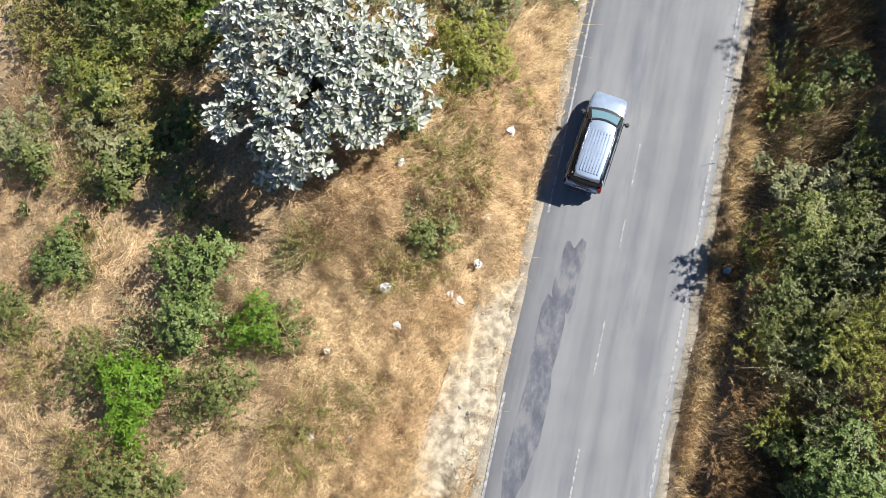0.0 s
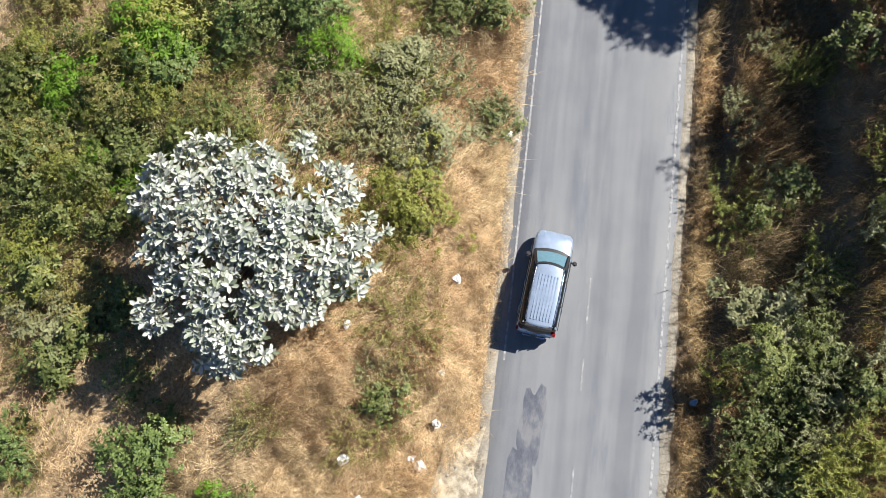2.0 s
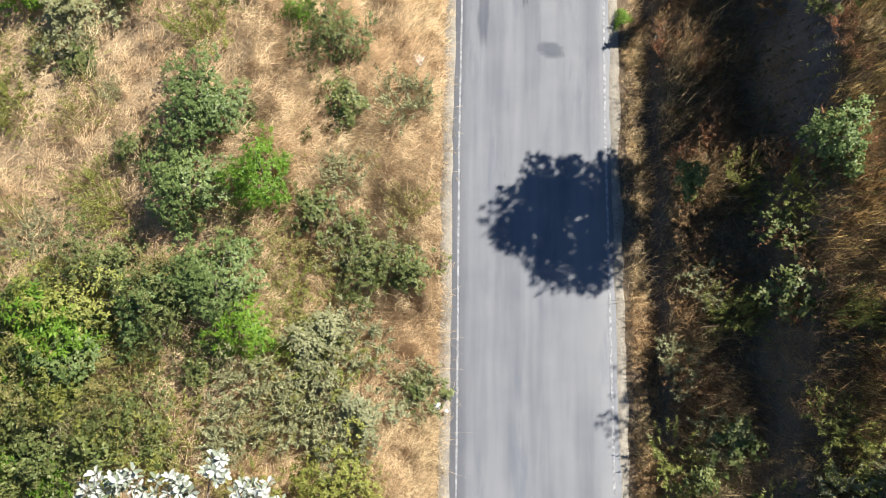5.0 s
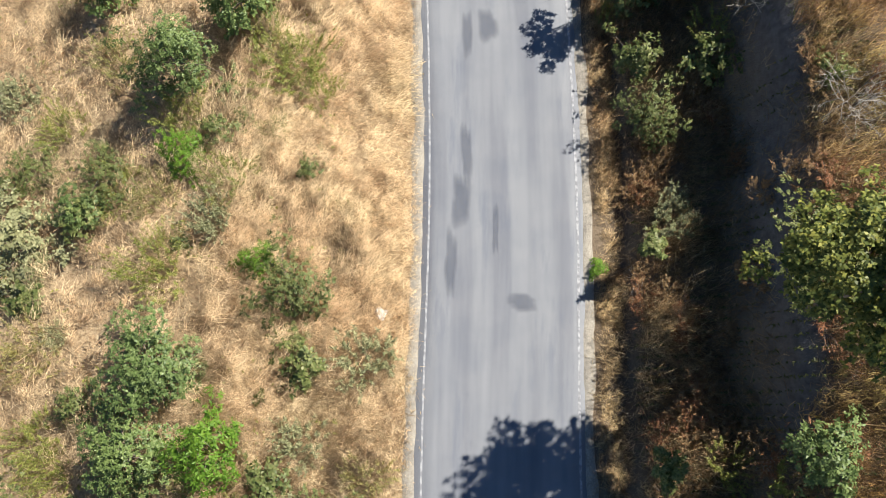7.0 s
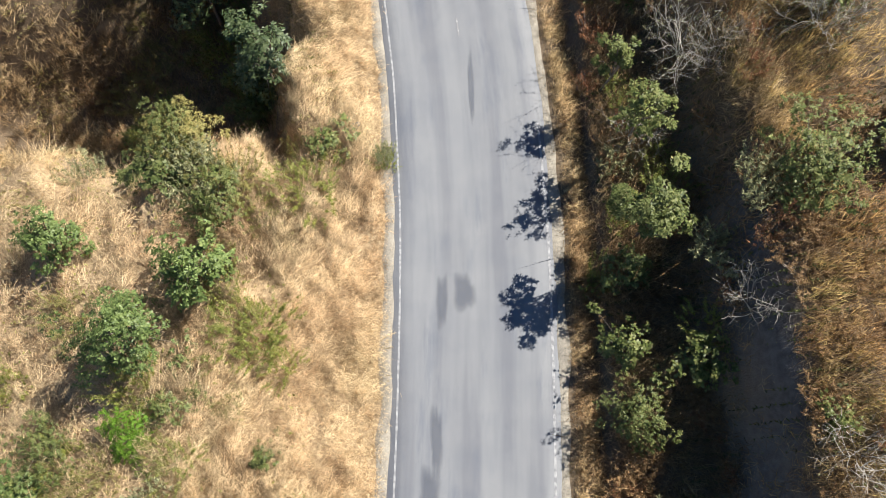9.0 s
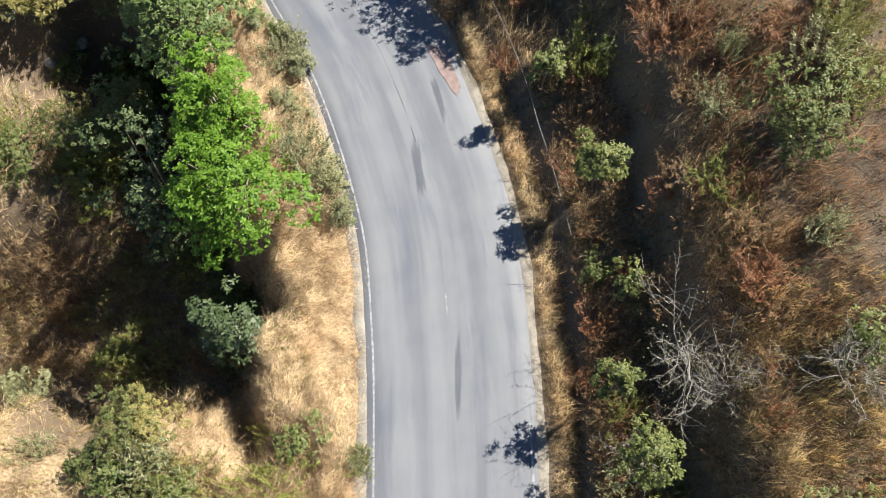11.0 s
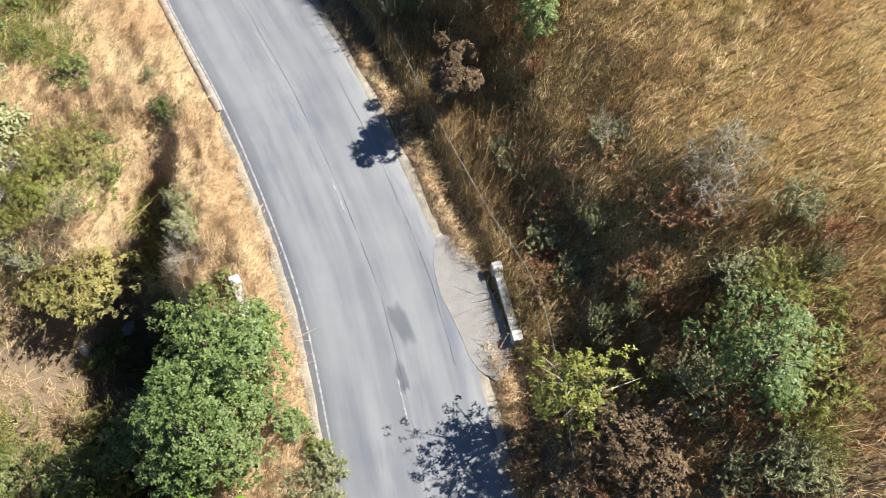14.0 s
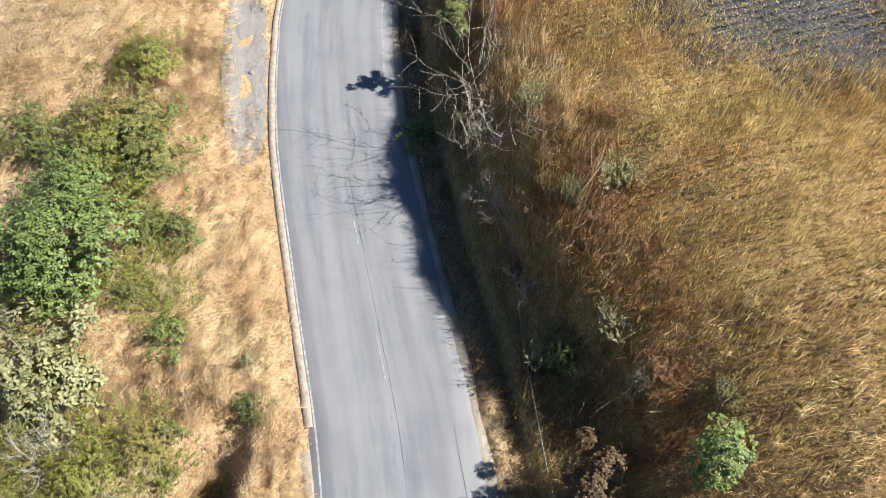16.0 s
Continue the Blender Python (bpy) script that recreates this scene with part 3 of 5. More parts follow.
def bare_shrub(name, rng, r, h, label, category, limbs=6, depth=2, bark=None, leaves=0, leaf="grey", radius=0.03):
    """A leafless or nearly leafless shrub of forking limbs."""
    thing = tagged(new(name), label, category)
    paths = []
    for k in range(limbs):
        a = 2 * math.pi * (k + rng.uniform(-0.3, 0.3)) / limbs
        way = (math.cos(a) * r * 0.75, math.sin(a) * r * 0.75, h * rng.uniform(0.55, 1.0))
        twigs(rng, (0, 0, -0.1), way, 0.75 * math.hypot(r, h) * rng.uniform(0.7, 1.05), radius, depth, paths)
    v, f = tubes(paths, 3)
    stem = new("branchwork", mesh_of(name + "_limbs", v, f, bark or M_PALE_BARK))
    stem.parent = thing
    if leaves:
        ends = np.array([p[-1][0] for p in paths])
        places = ends[rng.integers(0, len(ends), leaves)] + rng.normal(0, 0.12, (leaves, 3))
        v, f = leaf_cards(rng, np.maximum(places, [-99, -99, 0.05]), np.array([0, 0, 0.8]) + rng.normal(0, 0.4, (leaves, 3)), 0.09, 0.045)
        crown = new("crown", mesh_of(name + "_leaves", v, f, LEAF[leaf]))
        crown.parent = thing
    return thing


# ---- ground ----
def axis(lo, hi, step, far):
    mid = np.arange(lo, hi + step / 2, step)
    grow = np.cumsum(step * 1.35 ** np.arange(1, 22))
    return np.r_[lo - grow[grow < far][::-1], mid, hi + grow[grow < far]]


GX, GY = axis(-56, 32, 0.5, 900), axis(-40, 128, 0.5, 900)
gx, gy = np.meshgrid(GX, GY)
OFF = offset(gx, gy)
GZ = land(gx, gy, OFF)
nx, ny = len(GX), len(GY)
cell = (np.arange(ny - 1)[:, None] * nx + np.arange(nx - 1)).ravel()
ground = new("ground", mesh_of("ground", np.stack([gx, gy, GZ], -1).reshape(-1, 3), np.stack([cell, cell + 1, cell + nx + 1, cell + nx], 1), M_SOIL, True))
tagged(ground, "dry brown soil with straw litter beside a country road", "ground", kind="structure")


litter = ground.data.attributes.new("litter", "FLOAT", "POINT")
litter.data.foreach_set("value", (soft_step(-OFF, 2, 5) * np.maximum(soft_step(GZ, -4.5, -2.0), soft_step(-gy, -42, -39))).ravel().astype(np.float32))

turf = ground.data.attributes.new("turf", "FLOAT", "POINT")
turf.data.foreach_set("value", (soft_step(OFF, 4.5, 6) * soft_step(gy, 64, 73)).ravel().astype(np.float32))

# where the bare strip with shade in its colour runs below the bank
shaded_bare = ground.data.attributes.new("shaded_bare", "FLOAT", "POINT")
shaded_bare.data.foreach_set("value", (bump(OFF, 10.8 + 0.3 * np.sin(gy * 0.5), 0.75) ** 0.8 * soft_step(gy, 12, 16) * soft_step(-gy, -41, -36)).ravel().astype(np.float32))

burnt = ground.data.attributes.new("burnt", "FLOAT", "POINT")
burnt.data.foreach_set("value", soft_step(-np.hypot((gx + 10.5) / 8.5, (gy - 104.2) / 5.0) + 0.3 * np.sin(gx * 1.3 + gy * 0.4) * np.sin(gy * 1.5), -1.1, -0.75).ravel().astype(np.float32))


def height(x, y):
    return float(land(x, y)[0])


# ---- road ----
def ribbon(name, left, right, mat, z, start=None, end=None, ragged=0.0, parent=None, skirt=0.0, seed=1, columns=2):
    """A strip along the road between two offsets from its middle, from one y to another."""
    keep = np.arange(len(LINE))
    if start is not None:
        keep = keep[(LINE[:, 1] >= start) & (LINE[:, 1] <= end)]
    rng = np.random.default_rng(seed)
    n = len(keep)
    rag = lambda: np.convolve(rng.normal(0, ragged, n + 8), np.ones(3) / 3, "same")[4 : n + 4] if ragged else np.zeros(n)
    lo, hi = left + rag(), right + rag()
    verts, uvs = [], []
    for k, i in enumerate(keep):
        for c in range(columns):
            d = lo[k] + (hi[k] - lo[k]) * c / (columns - 1)
            p = LINE[i] + ACROSS[i] * d
            verts.append((p[0], p[1], z))
            uvs.append((d, RUN[i]))
    faces = [(k * columns + c, k * columns + c + 1, (k + 1) * columns + c + 1, (k + 1) * columns + c) for k in range(n - 1) for c in range(columns - 1)]
    if skirt:
        top = len(verts)
        for k in range(n):
            for c, s in ((0, -0.12), (columns - 1, 0.12)):
                x, y, _ = verts[k * columns + c]
                w = ACROSS[keep[k]] * s
                verts.append((x + w[0], y + w[1], z - skirt))
                uvs.append((uvs[k * columns + c][0] + s, uvs[k * columns][1]))
        for k in range(n - 1):
            faces.append((top + 2 * k, k * columns, (k + 1) * columns, top + 2 * k + 2))
            faces.append((k * columns + columns - 1, top + 2 * k + 1, top + 2 * k + 3, (k + 1) * columns + columns - 1))
    me = mesh_of(name, verts, faces, mat, False)
    layer = me.uv_layers.new(name="UVMap")
    index = np.empty(len(me.loops), np.int32)
    me.loops.foreach_get("vertex_index", index)
    layer.data.foreach_set("uv", np.array(uvs, np.float32)[index].ravel())
    ob = new(name, me)
    ob.parent = parent
    return ob


road = tagged(ribbon("road", -3.62, 3.66, M_ROAD, 0.0, ragged=0.05, skirt=0.13, columns=9), "grey worn two-lane asphalt road with faded white lines", "road", kind="structure")
ribbon("edge_line", -3.4, -3.31, M_LINE, 0.006, -6, 200, parent=road, seed=2)
ribbon("edge_line", -3.62, -3.50, M_LINE, 0.006, -60, -14, parent=road, seed=3)
ribbon("edge_line", 3.37, 3.48, M_LINE, 0.006, -60, 43, parent=road, seed=4)
ribbon("edge_line", 3.0, 3.12, M_LINE_OLD, 0.006, 93, 200, parent=road, seed=5)
for a, e, m in ((-18.6, -15.6, M_LINE), (-13.0, -9.6, M_LINE), (-7.2, -5.4, M_LINE_OLD), (-4.3, -1.8, M_LINE_OLD), (47.2, 48.6, M_LINE_OLD), (64.2, 66.2, M_LINE_OLD), (73.2, 75.2, M_LINE_OLD), (80.6, 82.6, M_LINE_OLD), (86, 87.6, M_LINE_OLD)):
    ribbon("centre_dash", 0.062, 0.138, m, 0.006, a, e, parent=road)


ribbon("tar_seam", 0.28, 0.294, M_SEAM, 0.005, 56, 90, 0.03, road, seed=8)
ribbon("tar_seam", 2.75, 2.764, M_SEAM, 0.005, 66, 79, 0.04, road, seed=9)


fringe = ribbon("gravel_fringe", 3.6, 4.05, M_FRINGE, -0.02, -60, 120, 0.09, None, 0.1, seed=13)
tagged(fringe, "grey-brown gravel fringe between asphalt and verge", "gravel", kind="structure")
fringe = ribbon("gravel_fringe", -4.1, -3.57, M_FRINGE, -0.02, -60, 79, 0.1, None, 0.1, seed=14)
tagged(fringe, "pale sandy gravel fringe between asphalt and grass", "gravel", kind="structure")
kerb = ribbon("kerb", -3.74, -3.5, M_KERB, 0.07, 79.5, 200, 0.02, None, 0.16, seed=12)
tagged(kerb, "low brown earth-stained concrete kerb along the road edge", "kerb", kind="structure")


def blot(name, x, y, length, width, turn, mat, z, parent, seed, wild=0.25, follow=False):
    """An irregular flat patch lying on the road or the ground."""
    rng = np.random.default_rng(seed)
    n = 28
    a = np.linspace(0, 2 * math.pi, n, endpoint=False)
    rr = 1 + wild * np.convolve(np.r_[k := rng.normal(0, 1, n), k, k], np.ones(3) / 3, "same")[n : 2 * n]
    c, s = math.cos(radians(turn)), math.sin(radians(turn))
    sq = 1 / np.maximum(np.abs(np.cos(a)), np.abs(np.sin(a))) ** 0.55
    u, v = width / 2 * np.cos(a) * rr * sq, length / 2 * np.sin(a) * rr * sq
    px, py = x + u * c - v * s, y + u * s + v * c
    pz = land(px, py) + z if follow else np.full(n, z)
    mid = (x, y, height(x, y) + z if follow else z)
    half = np.stack([x + (px - x) * 0.55, y + (py - y) * 0.55, (land(x + (px - x) * 0.55, y + (py - y) * 0.55) + z) if follow else pz], 1)
    verts = np.vstack([np.stack([px, py, pz], 1), half, [mid]])
    faces = [(k, (k + 1) % n, n + (k + 1) % n, n + k) for k in range(n)] + [(n + k, n + (k + 1) % n, 2 * n, 2 * n) for k in range(n)]
    me = bpy.data.meshes.new(name)
    me.from_pydata([tuple(q) for q in verts], [], [q if q[2] != q[3] else q[:3] for q in faces])
    me.materials.append(mat)
    rim = me.attributes.new("cover", "FLOAT", "POINT")
    rim.data.foreach_set("value", np.r_[np.zeros(n), np.ones(n + 1)].astype(np.float32))
    ob = new(name, me)
    ob.parent = parent
    return ob


for k, (x, y, ln, wd, tn) in enumerate([(-3.0, -13.5, 9.5, 1.3, -5), (-2.3, -8.3, 3.5, 1.0, -7), (0.05, 28.0, 3.2, 0.55, 0), (1.35, 34.4, 1.9, 1.1, 0), (0.35, 34.0, 2.6, 0.55, 0), (1.2, 24.2, 2.6, 0.35, -3), (-0.9, 22.8, 3.5, 0.6, -3), (2.3, 20.9, 0.9, 1.4, -3), (-0.3, 25.6, 2.6, 0.9, -2), (-6.2, 68.9, 2.4, 0.75, 37), (-5.2, 66.3, 1.8, 0.6, 35), (-0.2, 54.8, 3.6, 0.5, 10), (0.7, 58.6, 2.6, 0.4, 16), (1.9, 44.6, 3.5, 0.35, 0)]):
    blot("repair_patch", x, y, ln, wd, tn, M_PATCH if k < 2 else M_OLD_PATCH, 0.004 + 0.0012 * k, road, 40 + k)
shoulder = tagged(blot("gravel_shoulder", -5.9, -14.6, 13.0, 2.6, -12, M_SAND, 0.04, None, 71, 0.18, True), "pale sandy gravel shoulder along the road edge", "ground", kind="structure")
tagged(blot("gravel_shoulder", -3.3, 70.7, 7.0, 2.3, 38, M_LOT, 0.012, None, 72, 0.12), "packed grey gravel widening before a culvert parapet", "ground", kind="structure")
tagged(blot("gravel_shoulder", -37.2, 93.6, 18.0, 2.6, 41, M_LOT, 0.05, None, 73, 0.12, True), "bare grey gravel strip beside the road edge line", "ground", kind="structure")
tagged(blot("red_soil_patch", 0.95, 60.4, 3.0, 0.7, 26, M_RED, 0.02, None, 74, 0.2), "patch of red soil dust on the road edge", "ground", kind="structure")


# ---- grass ----
def sample(grid, x, y):
    """A grid's value at places inside its fine middle."""
    i = np.clip((np.searchsorted(GX, x) - 1), 0, nx - 2)
    j = np.clip((np.searchsorted(GY, y) - 1), 0, ny - 2)
    u, v = (x - GX[i]) / (GX[i + 1] - GX[i]), (y - GY[j]) / (GY[j + 1] - GY[j])
    return (grid[j, i] * (1 - u) + grid[j, i + 1] * u) * (1 - v) + (grid[j + 1, i] * (1 - u) + grid[j + 1, i + 1] * u) * v


def field(x, y, s, seed):
    """A smooth, patchy value between about -1 and 1."""
    q = np.random.default_rng(seed).uniform(0, 6.3, 8)
    return (np.sin(x * s + q[0] + 1.7 * np.sin(y * s * 0.6 + q[1])) * np.sin(y * s * 0.9 + q[2] + 1.4 * np.sin(x * s * 0.7 + q[3])) + 0.6 * np.sin(x * s * 2.3 + q[4] + np.sin(y * s * 1.9 + q[5])) * np.sin(y * s * 2.1 + q[6] + np.sin(x * s * 1.3 + q[7]))) / 1.4


BARE = [(-6.2, -15.5, 5.2, 1.1, -12), (-5.5, -11.2, 2.2, 0.6, -15), (-3.3, 70.7, 3.6, 1.2, 38), (-37.2, 93.6, 9.0, 1.3, 41), (12.2, 20.0, 7.0, 0.9, -4), (12.9, 32.0, 7.0, 0.9, -3), (-10.5, 104.2, 3.4, 6.4, 0)]


def bare_spot(x, y, rng):
    """Whether places lie on bare or gravelled ground, with a loose edge."""
    out = np.zeros(len(x), bool)
    for cx, cy, long, wide, turn in BARE:
        c, s = math.cos(radians(turn)), math.sin(radians(turn))
        u, v = (x - cx) * c + (y - cy) * s, -(x - cx) * s + (y - cy) * c
        out |= (u / wide) ** 2 + (v / long) ** 2 < rng.uniform(0.25, 1.3, len(x))
    return out


def grass(name, count, near, far, span, mat, tall, label, seed, patchy=0.35, side=1, width=0.024, per=16, flat=0.9, wild=1.0, mound=0.0, loose=0.1, hollow=0.3, deep=False):
    """Blades in rounded tufts between two distances from the road's middle, on one side of it."""
    rng = np.random.default_rng(seed)
    tufts = count // per
    i = rng.integers(0, len(LINE), tufts * 6)
    i = i[(LINE[i, 1] > span[0]) & (LINE[i, 1] < span[1])]
    d = side * rng.uniform(near, far, len(i))
    p = LINE[i] + ACROSS[i] * d[:, None] + rng.normal(0, 0.25, (len(i), 2))
    x, y = p.T
    true = sample(OFF, x, y) * side
    ok = (true > near) & (true < far + 2) & (np.abs(x + 12) < 43) & (y < 126) & (field(x, y, 0.55, seed + 1) > -1 + patchy + rng.uniform(-0.5, 0.5, len(x))) & ((sample(GZ, x, y) > -5.0) | (side > 0) | (y < 41) | deep | (rng.random(len(x)) < 0.06))
    ok &= ~bare_spot(x, y, rng)
    if side < 0 and not deep:
        ok &= true > near + rng.exponential(0.3, len(x)) - 0.05
        verge = 2.2 + 3.65 + 0.38 * np.clip(76 - y, 0, 14)
        ok &= ~((true > verge - 0.1) & (true < verge + 0.9 + 0.14 * np.clip(76 - y, 0, 10)) & (y > 63) & (y < 76.5))
    ok &= rng.random(len(x)) > 0.85 * bump(y - 0.3 * (x - 8), 60, 8) * (side > 0) * (true > 5.8) * (not deep)
    ok &= rng.random(len(x)) < hollow + (1 - hollow) * soft_step(field(x, y, 2.6, seed + 5), -0.45, 0.1)
    x, y = x[ok][:tufts], y[ok][:tufts]
    n = len(x)
    z = sample(GZ, x, y)
    comb = field(x, y, 0.16, seed + 2) * 3.2 + field(x, y, 0.7, seed + 3) * 0.9
    big = (1 + 0.35 * field(x, y, 0.4, seed + 4)) * np.exp(rng.normal(0, 0.32, n))
    lump = lambda u, v: mound * (0.55 + field(u, v, 2.6, seed + 5))
    z = z + lump(x, y)
    tip_x, tip_y = -(lump(x + 0.05, y) - lump(x, y)) / 0.05, -(lump(x, y + 0.05) - lump(x, y)) / 0.05
    tone = np.clip(0.5 + 0.3 * field(x, y, 0.9, seed + 6) + rng.normal(0, 0.24, n), 0, 1)
    cx, cy = np.repeat(x, per), np.repeat(y, per)
    z, comb, big, tone, tip_x, tip_y = (np.repeat(q, per) for q in (z, comb, big, tone, tip_x, tip_y))
    m = n * per
    a = comb + rng.normal(0, wild, m)
    length = tall * big * rng.uniform(0.5, 1.2, m)
    lean = np.clip(rng.normal(flat, 0.32, m), 0.08, 1.45)
    out = loose * (0.5 + big)
    foot = np.stack([cx + rng.normal(0, 1, m) * out, cy + rng.normal(0, 1, m) * out, z - 0.02], 1)
    way = np.stack([np.cos(a) * np.sin(lean), np.sin(a) * np.sin(lean), np.cos(lean)], 1)
    tip = foot + way * length[:, None]
    b = a + math.pi / 2 + rng.normal(0, 0.5, m)
    w = np.stack([np.cos(b), np.sin(b), np.zeros(m)], 1) * (width * rng.uniform(0.5, 1.2, m))[:, None]
    midp = foot + way * (length * 0.45)[:, None] + np.array([0, 0, 0.04])
    v = np.stack([midp - w / 2 - way * (length * 0.45)[:, None], midp + w / 2 - way * (length * 0.1)[:, None], tip], 1)
    up = np.cross(v[:, 1] - v[:, 0], v[:, 2] - v[:, 0])[:, 2] > 0
    f = np.arange(3 * m).reshape(m, 3)
    f[~up] = f[~up][:, ::-1]
    nor = np.stack([midp[:, 0] - cx, midp[:, 1] - cy, np.zeros(m)], 1) / (0.25 * tall) * 0.7 + np.array([0, 0, 1.0]) + np.stack([tip_x, tip_y, 0 * tip_x], 1) + rng.normal(0, 0.25, (m, 3))
    nor /= np.linalg.norm(nor, axis=1)[:, None]
    me = mesh_of(name, v.reshape(-1, 3), f, mat, normals=np.repeat(nor, 3, 0))
    tones = me.attributes.new("tone", "FLOAT", "POINT")
    tones.data.foreach_set("value", np.repeat(tone, 3).astype(np.float32))
    return tagged(new(name, me), label, "grass", kind="stuff")


grass("dry_grass", 560000, 4.3, 13, (-34, 128), M_STRAW, 0.64, "long straw-coloured dry grass beside the road", 11, side=-1, width=0.016, patchy=0.15, flat=1.0, wild=1.1, mound=0.27)
grass("dry_grass", 230000, 12, 32, (-34, 128), M_STRAW, 0.85, "long dry grass sloping away from the road", 12, side=-1, width=0.02, flat=0.9, patchy=0.15, mound=0.3, wild=1.4)
grass("verge_grass", 55000, 4.25, 5.4, (58, 118), M_STRAW, 0.55, "pale straw verge grass on the road edge", 17, side=1, per=14, wild=2.0)
grass("verge_grass", 70000, 4.3, 5.4, (-34, 60), M_VERGE, 0.5, "orange-brown dry verge grass on the road edge", 13, side=1, wild=1.8, flat=0.8)
grass("slope_grass", 260000, 5.9, 15, (-34, 66), M_BROWN, 0.65, "dull brown dry grass and weeds on the cut slope", 14, side=1, width=0.021, patchy=0.03, hollow=0.5, flat=0.65, wild=2.5, per=14, loose=0.13)
grass("slope_straw", 60000, 5.8, 8.6, (-20, 60), M_VERGE, 0.85, "tall pale straw weeds above the roadside ditch", 33, side=1, width=0.022, patchy=0.8, flat=0.5, wild=2.5, per=18, loose=0.12)
# paler blades put the bank's sunlit edge into the grass colour
grass("bank_lip_grass", 34000, 10.3, 12.4, (18, 54), M_VERGE, 0.65, "straw grass on the cut bank lip, coloured bright as sunlit", 34, side=1, width=0.022, patchy=0.35, flat=0.7, wild=1.5, per=18, loose=0.12)
grass("rust_grass", 110000, 11.0, 24, (44, 66), M_RUST, 0.5, "dark rust grass on the upper hillside", 35, deep=True, side=1, width=0.026, patchy=0.3, wild=2.5, per=18, flat=0.6, loose=0.12, mound=0.15)
grass("bank_grass", 115000, 10.8, 24, (-12, 46), M_GOLD, 0.6, "golden and rust grass on top of the cut bank", 18, side=1, width=0.026, patchy=0.2, flat=0.5, wild=2.0, per=22, loose=0.12, mound=0.15)
grass("hill_grass", 500000, 5.6, 34, (60, 122), M_GOLD, 0.36, "golden and rust dry grass covering the hillside", 15, side=1, width=0.03, patchy=0.02, wild=3.0, per=14, flat=0.12, loose=0.17, mound=0.2, hollow=0.55)
grass("brown_grass", 75000, 6.2, 22, (56, 79), M_VERGE, 0.6, "tan and brown dry grass in the dip of the hillside", 19, side=1, width=0.03, patchy=0.2, wild=2.5, per=18, flat=0.6, loose=0.12, mound=0.15, deep=True)
grass("rust_grass", 45000, 7.6, 12, (76, 108), M_LIP, 0.55, "rust-coloured grass along the lip of the bank", 20, side=1, width=0.03, patchy=0.3, wild=2.5, per=18, flat=0.5, loose=0.12, mound=0.15)
grass("brown_grass", 55000, 7.5, 26, (62, 114), M_VERGE, 0.6, "tan and brown grass mixed into the straw", 29, side=-1, width=0.027, patchy=0.85, wild=1.6, per=16, flat=0.8, mound=0.3)
grass("ditch_weeds", 85000, 5.8, 11, (60, 96), M_VERGE, 0.8, "tall pale dry weeds on the shelf above the ditch", 36, side=1, width=0.024, patchy=0.4, flat=0.4, wild=2.5, per=18, loose=0.12, deep=True)
grass("gully_grass", 150000, 8, 32, (42, 74), M_VERGE, 0.8, "sparse brown weeds and grass in the stream gully", 28, side=-1, width=0.03, patchy=0.4, wild=2.5, per=18, flat=0.6, deep=True)
grass("short_grass", 40000, 3.85, 4.6, (-34, 120), M_STRAW, 0.26, "short trampled straw along the road edge", 16, side=-1)


def scatter(name, count, near, far, span, side, mat, seed, label, size=0.1, patchy=0.9):
    """Small weeds low among the grass: loose leaves in patches."""
    rng = np.random.default_rng(seed)
    i = rng.integers(0, len(LINE), count * 6)
    i = i[(LINE[i, 1] > span[0]) & (LINE[i, 1] < span[1])]
    d = side * rng.uniform(near, far, len(i))
    x, y = (LINE[i] + ACROSS[i] * d[:, None]).T
    ok = (field(x, y, 0.8, seed + 1) > -1 + patchy + rng.uniform(-0.2, 0.4, len(x))) & (np.abs(x + 12) < 43) & (y < 126)
    x, y = x[ok][:count], y[ok][:count]
    n = len(x)
    z = sample(GZ, x, y) + rng.uniform(0.05, 0.55, n) * (0.6 + 0.4 * field(x, y, 0.8, seed + 1))
    v, f = leaf_blades(rng, np.stack([x, y, z], 1), np.tile([0, 0, 1.0], (n, 1)), size * 1.2, size * 0.5, 0.6)
    return tagged(new(name, mesh_of(name, v, f, mat)), label, "weeds", kind="stuff")


scatter("low_weeds", 42000, 5.8, 19, (-34, 70), 1, M_WEED, 21, "low dark green weeds among the grass of the slope")
scatter("low_weeds", 26000, 6, 26, (40, 118), -1, LEAF["olive"], 22, "low olive weeds among the dry grass", 0.11)
scatter("low_weeds", 5000, 7, 32, (16, 42), -1, LEAF["yellow"], 25, "feathery olive-green weeds among the dry grass", 0.13, 1.0)
scatter("low_weeds", 20000, 7, 32, (-3, 16), -1, LEAF["yellow"], 24, "feathery olive-green weeds among the dry grass", 0.13, 0.95)
scatter("low_weeds", 60000, 7, 34, (66, 122), 1, LEAF["gold"], 23, "golden seed heads over the hillside", 0.075, 0.45)
scatter("low_weeds", 40000, 8, 34, (68, 122), 1, LEAF["olive"], 26, "olive tufts over the hillside", 0.09, 0.85)

# ---- trees and shrubs ----
def stand(model, x, y, r, h, seed, r0, h0, group="", sink=0.05):
    """A copy of a model plant at a place, grown to radius r and height h."""
    turn = (seed * 137.5) % 360
    m = pose(x, y, height(x, y) - sink, 0, 0, turn) @ Matrix.Diagonal((r / r0, r / r0, h / h0, 1))
    ob = copy_thing(model, m)
    if group:
        tagged(ob, group=group)
    return ob


def drop(model):
    """Removes a model plant after its copies stand."""
    for o in (*model.children_recursive, model):
        bpy.data.objects.remove(o)


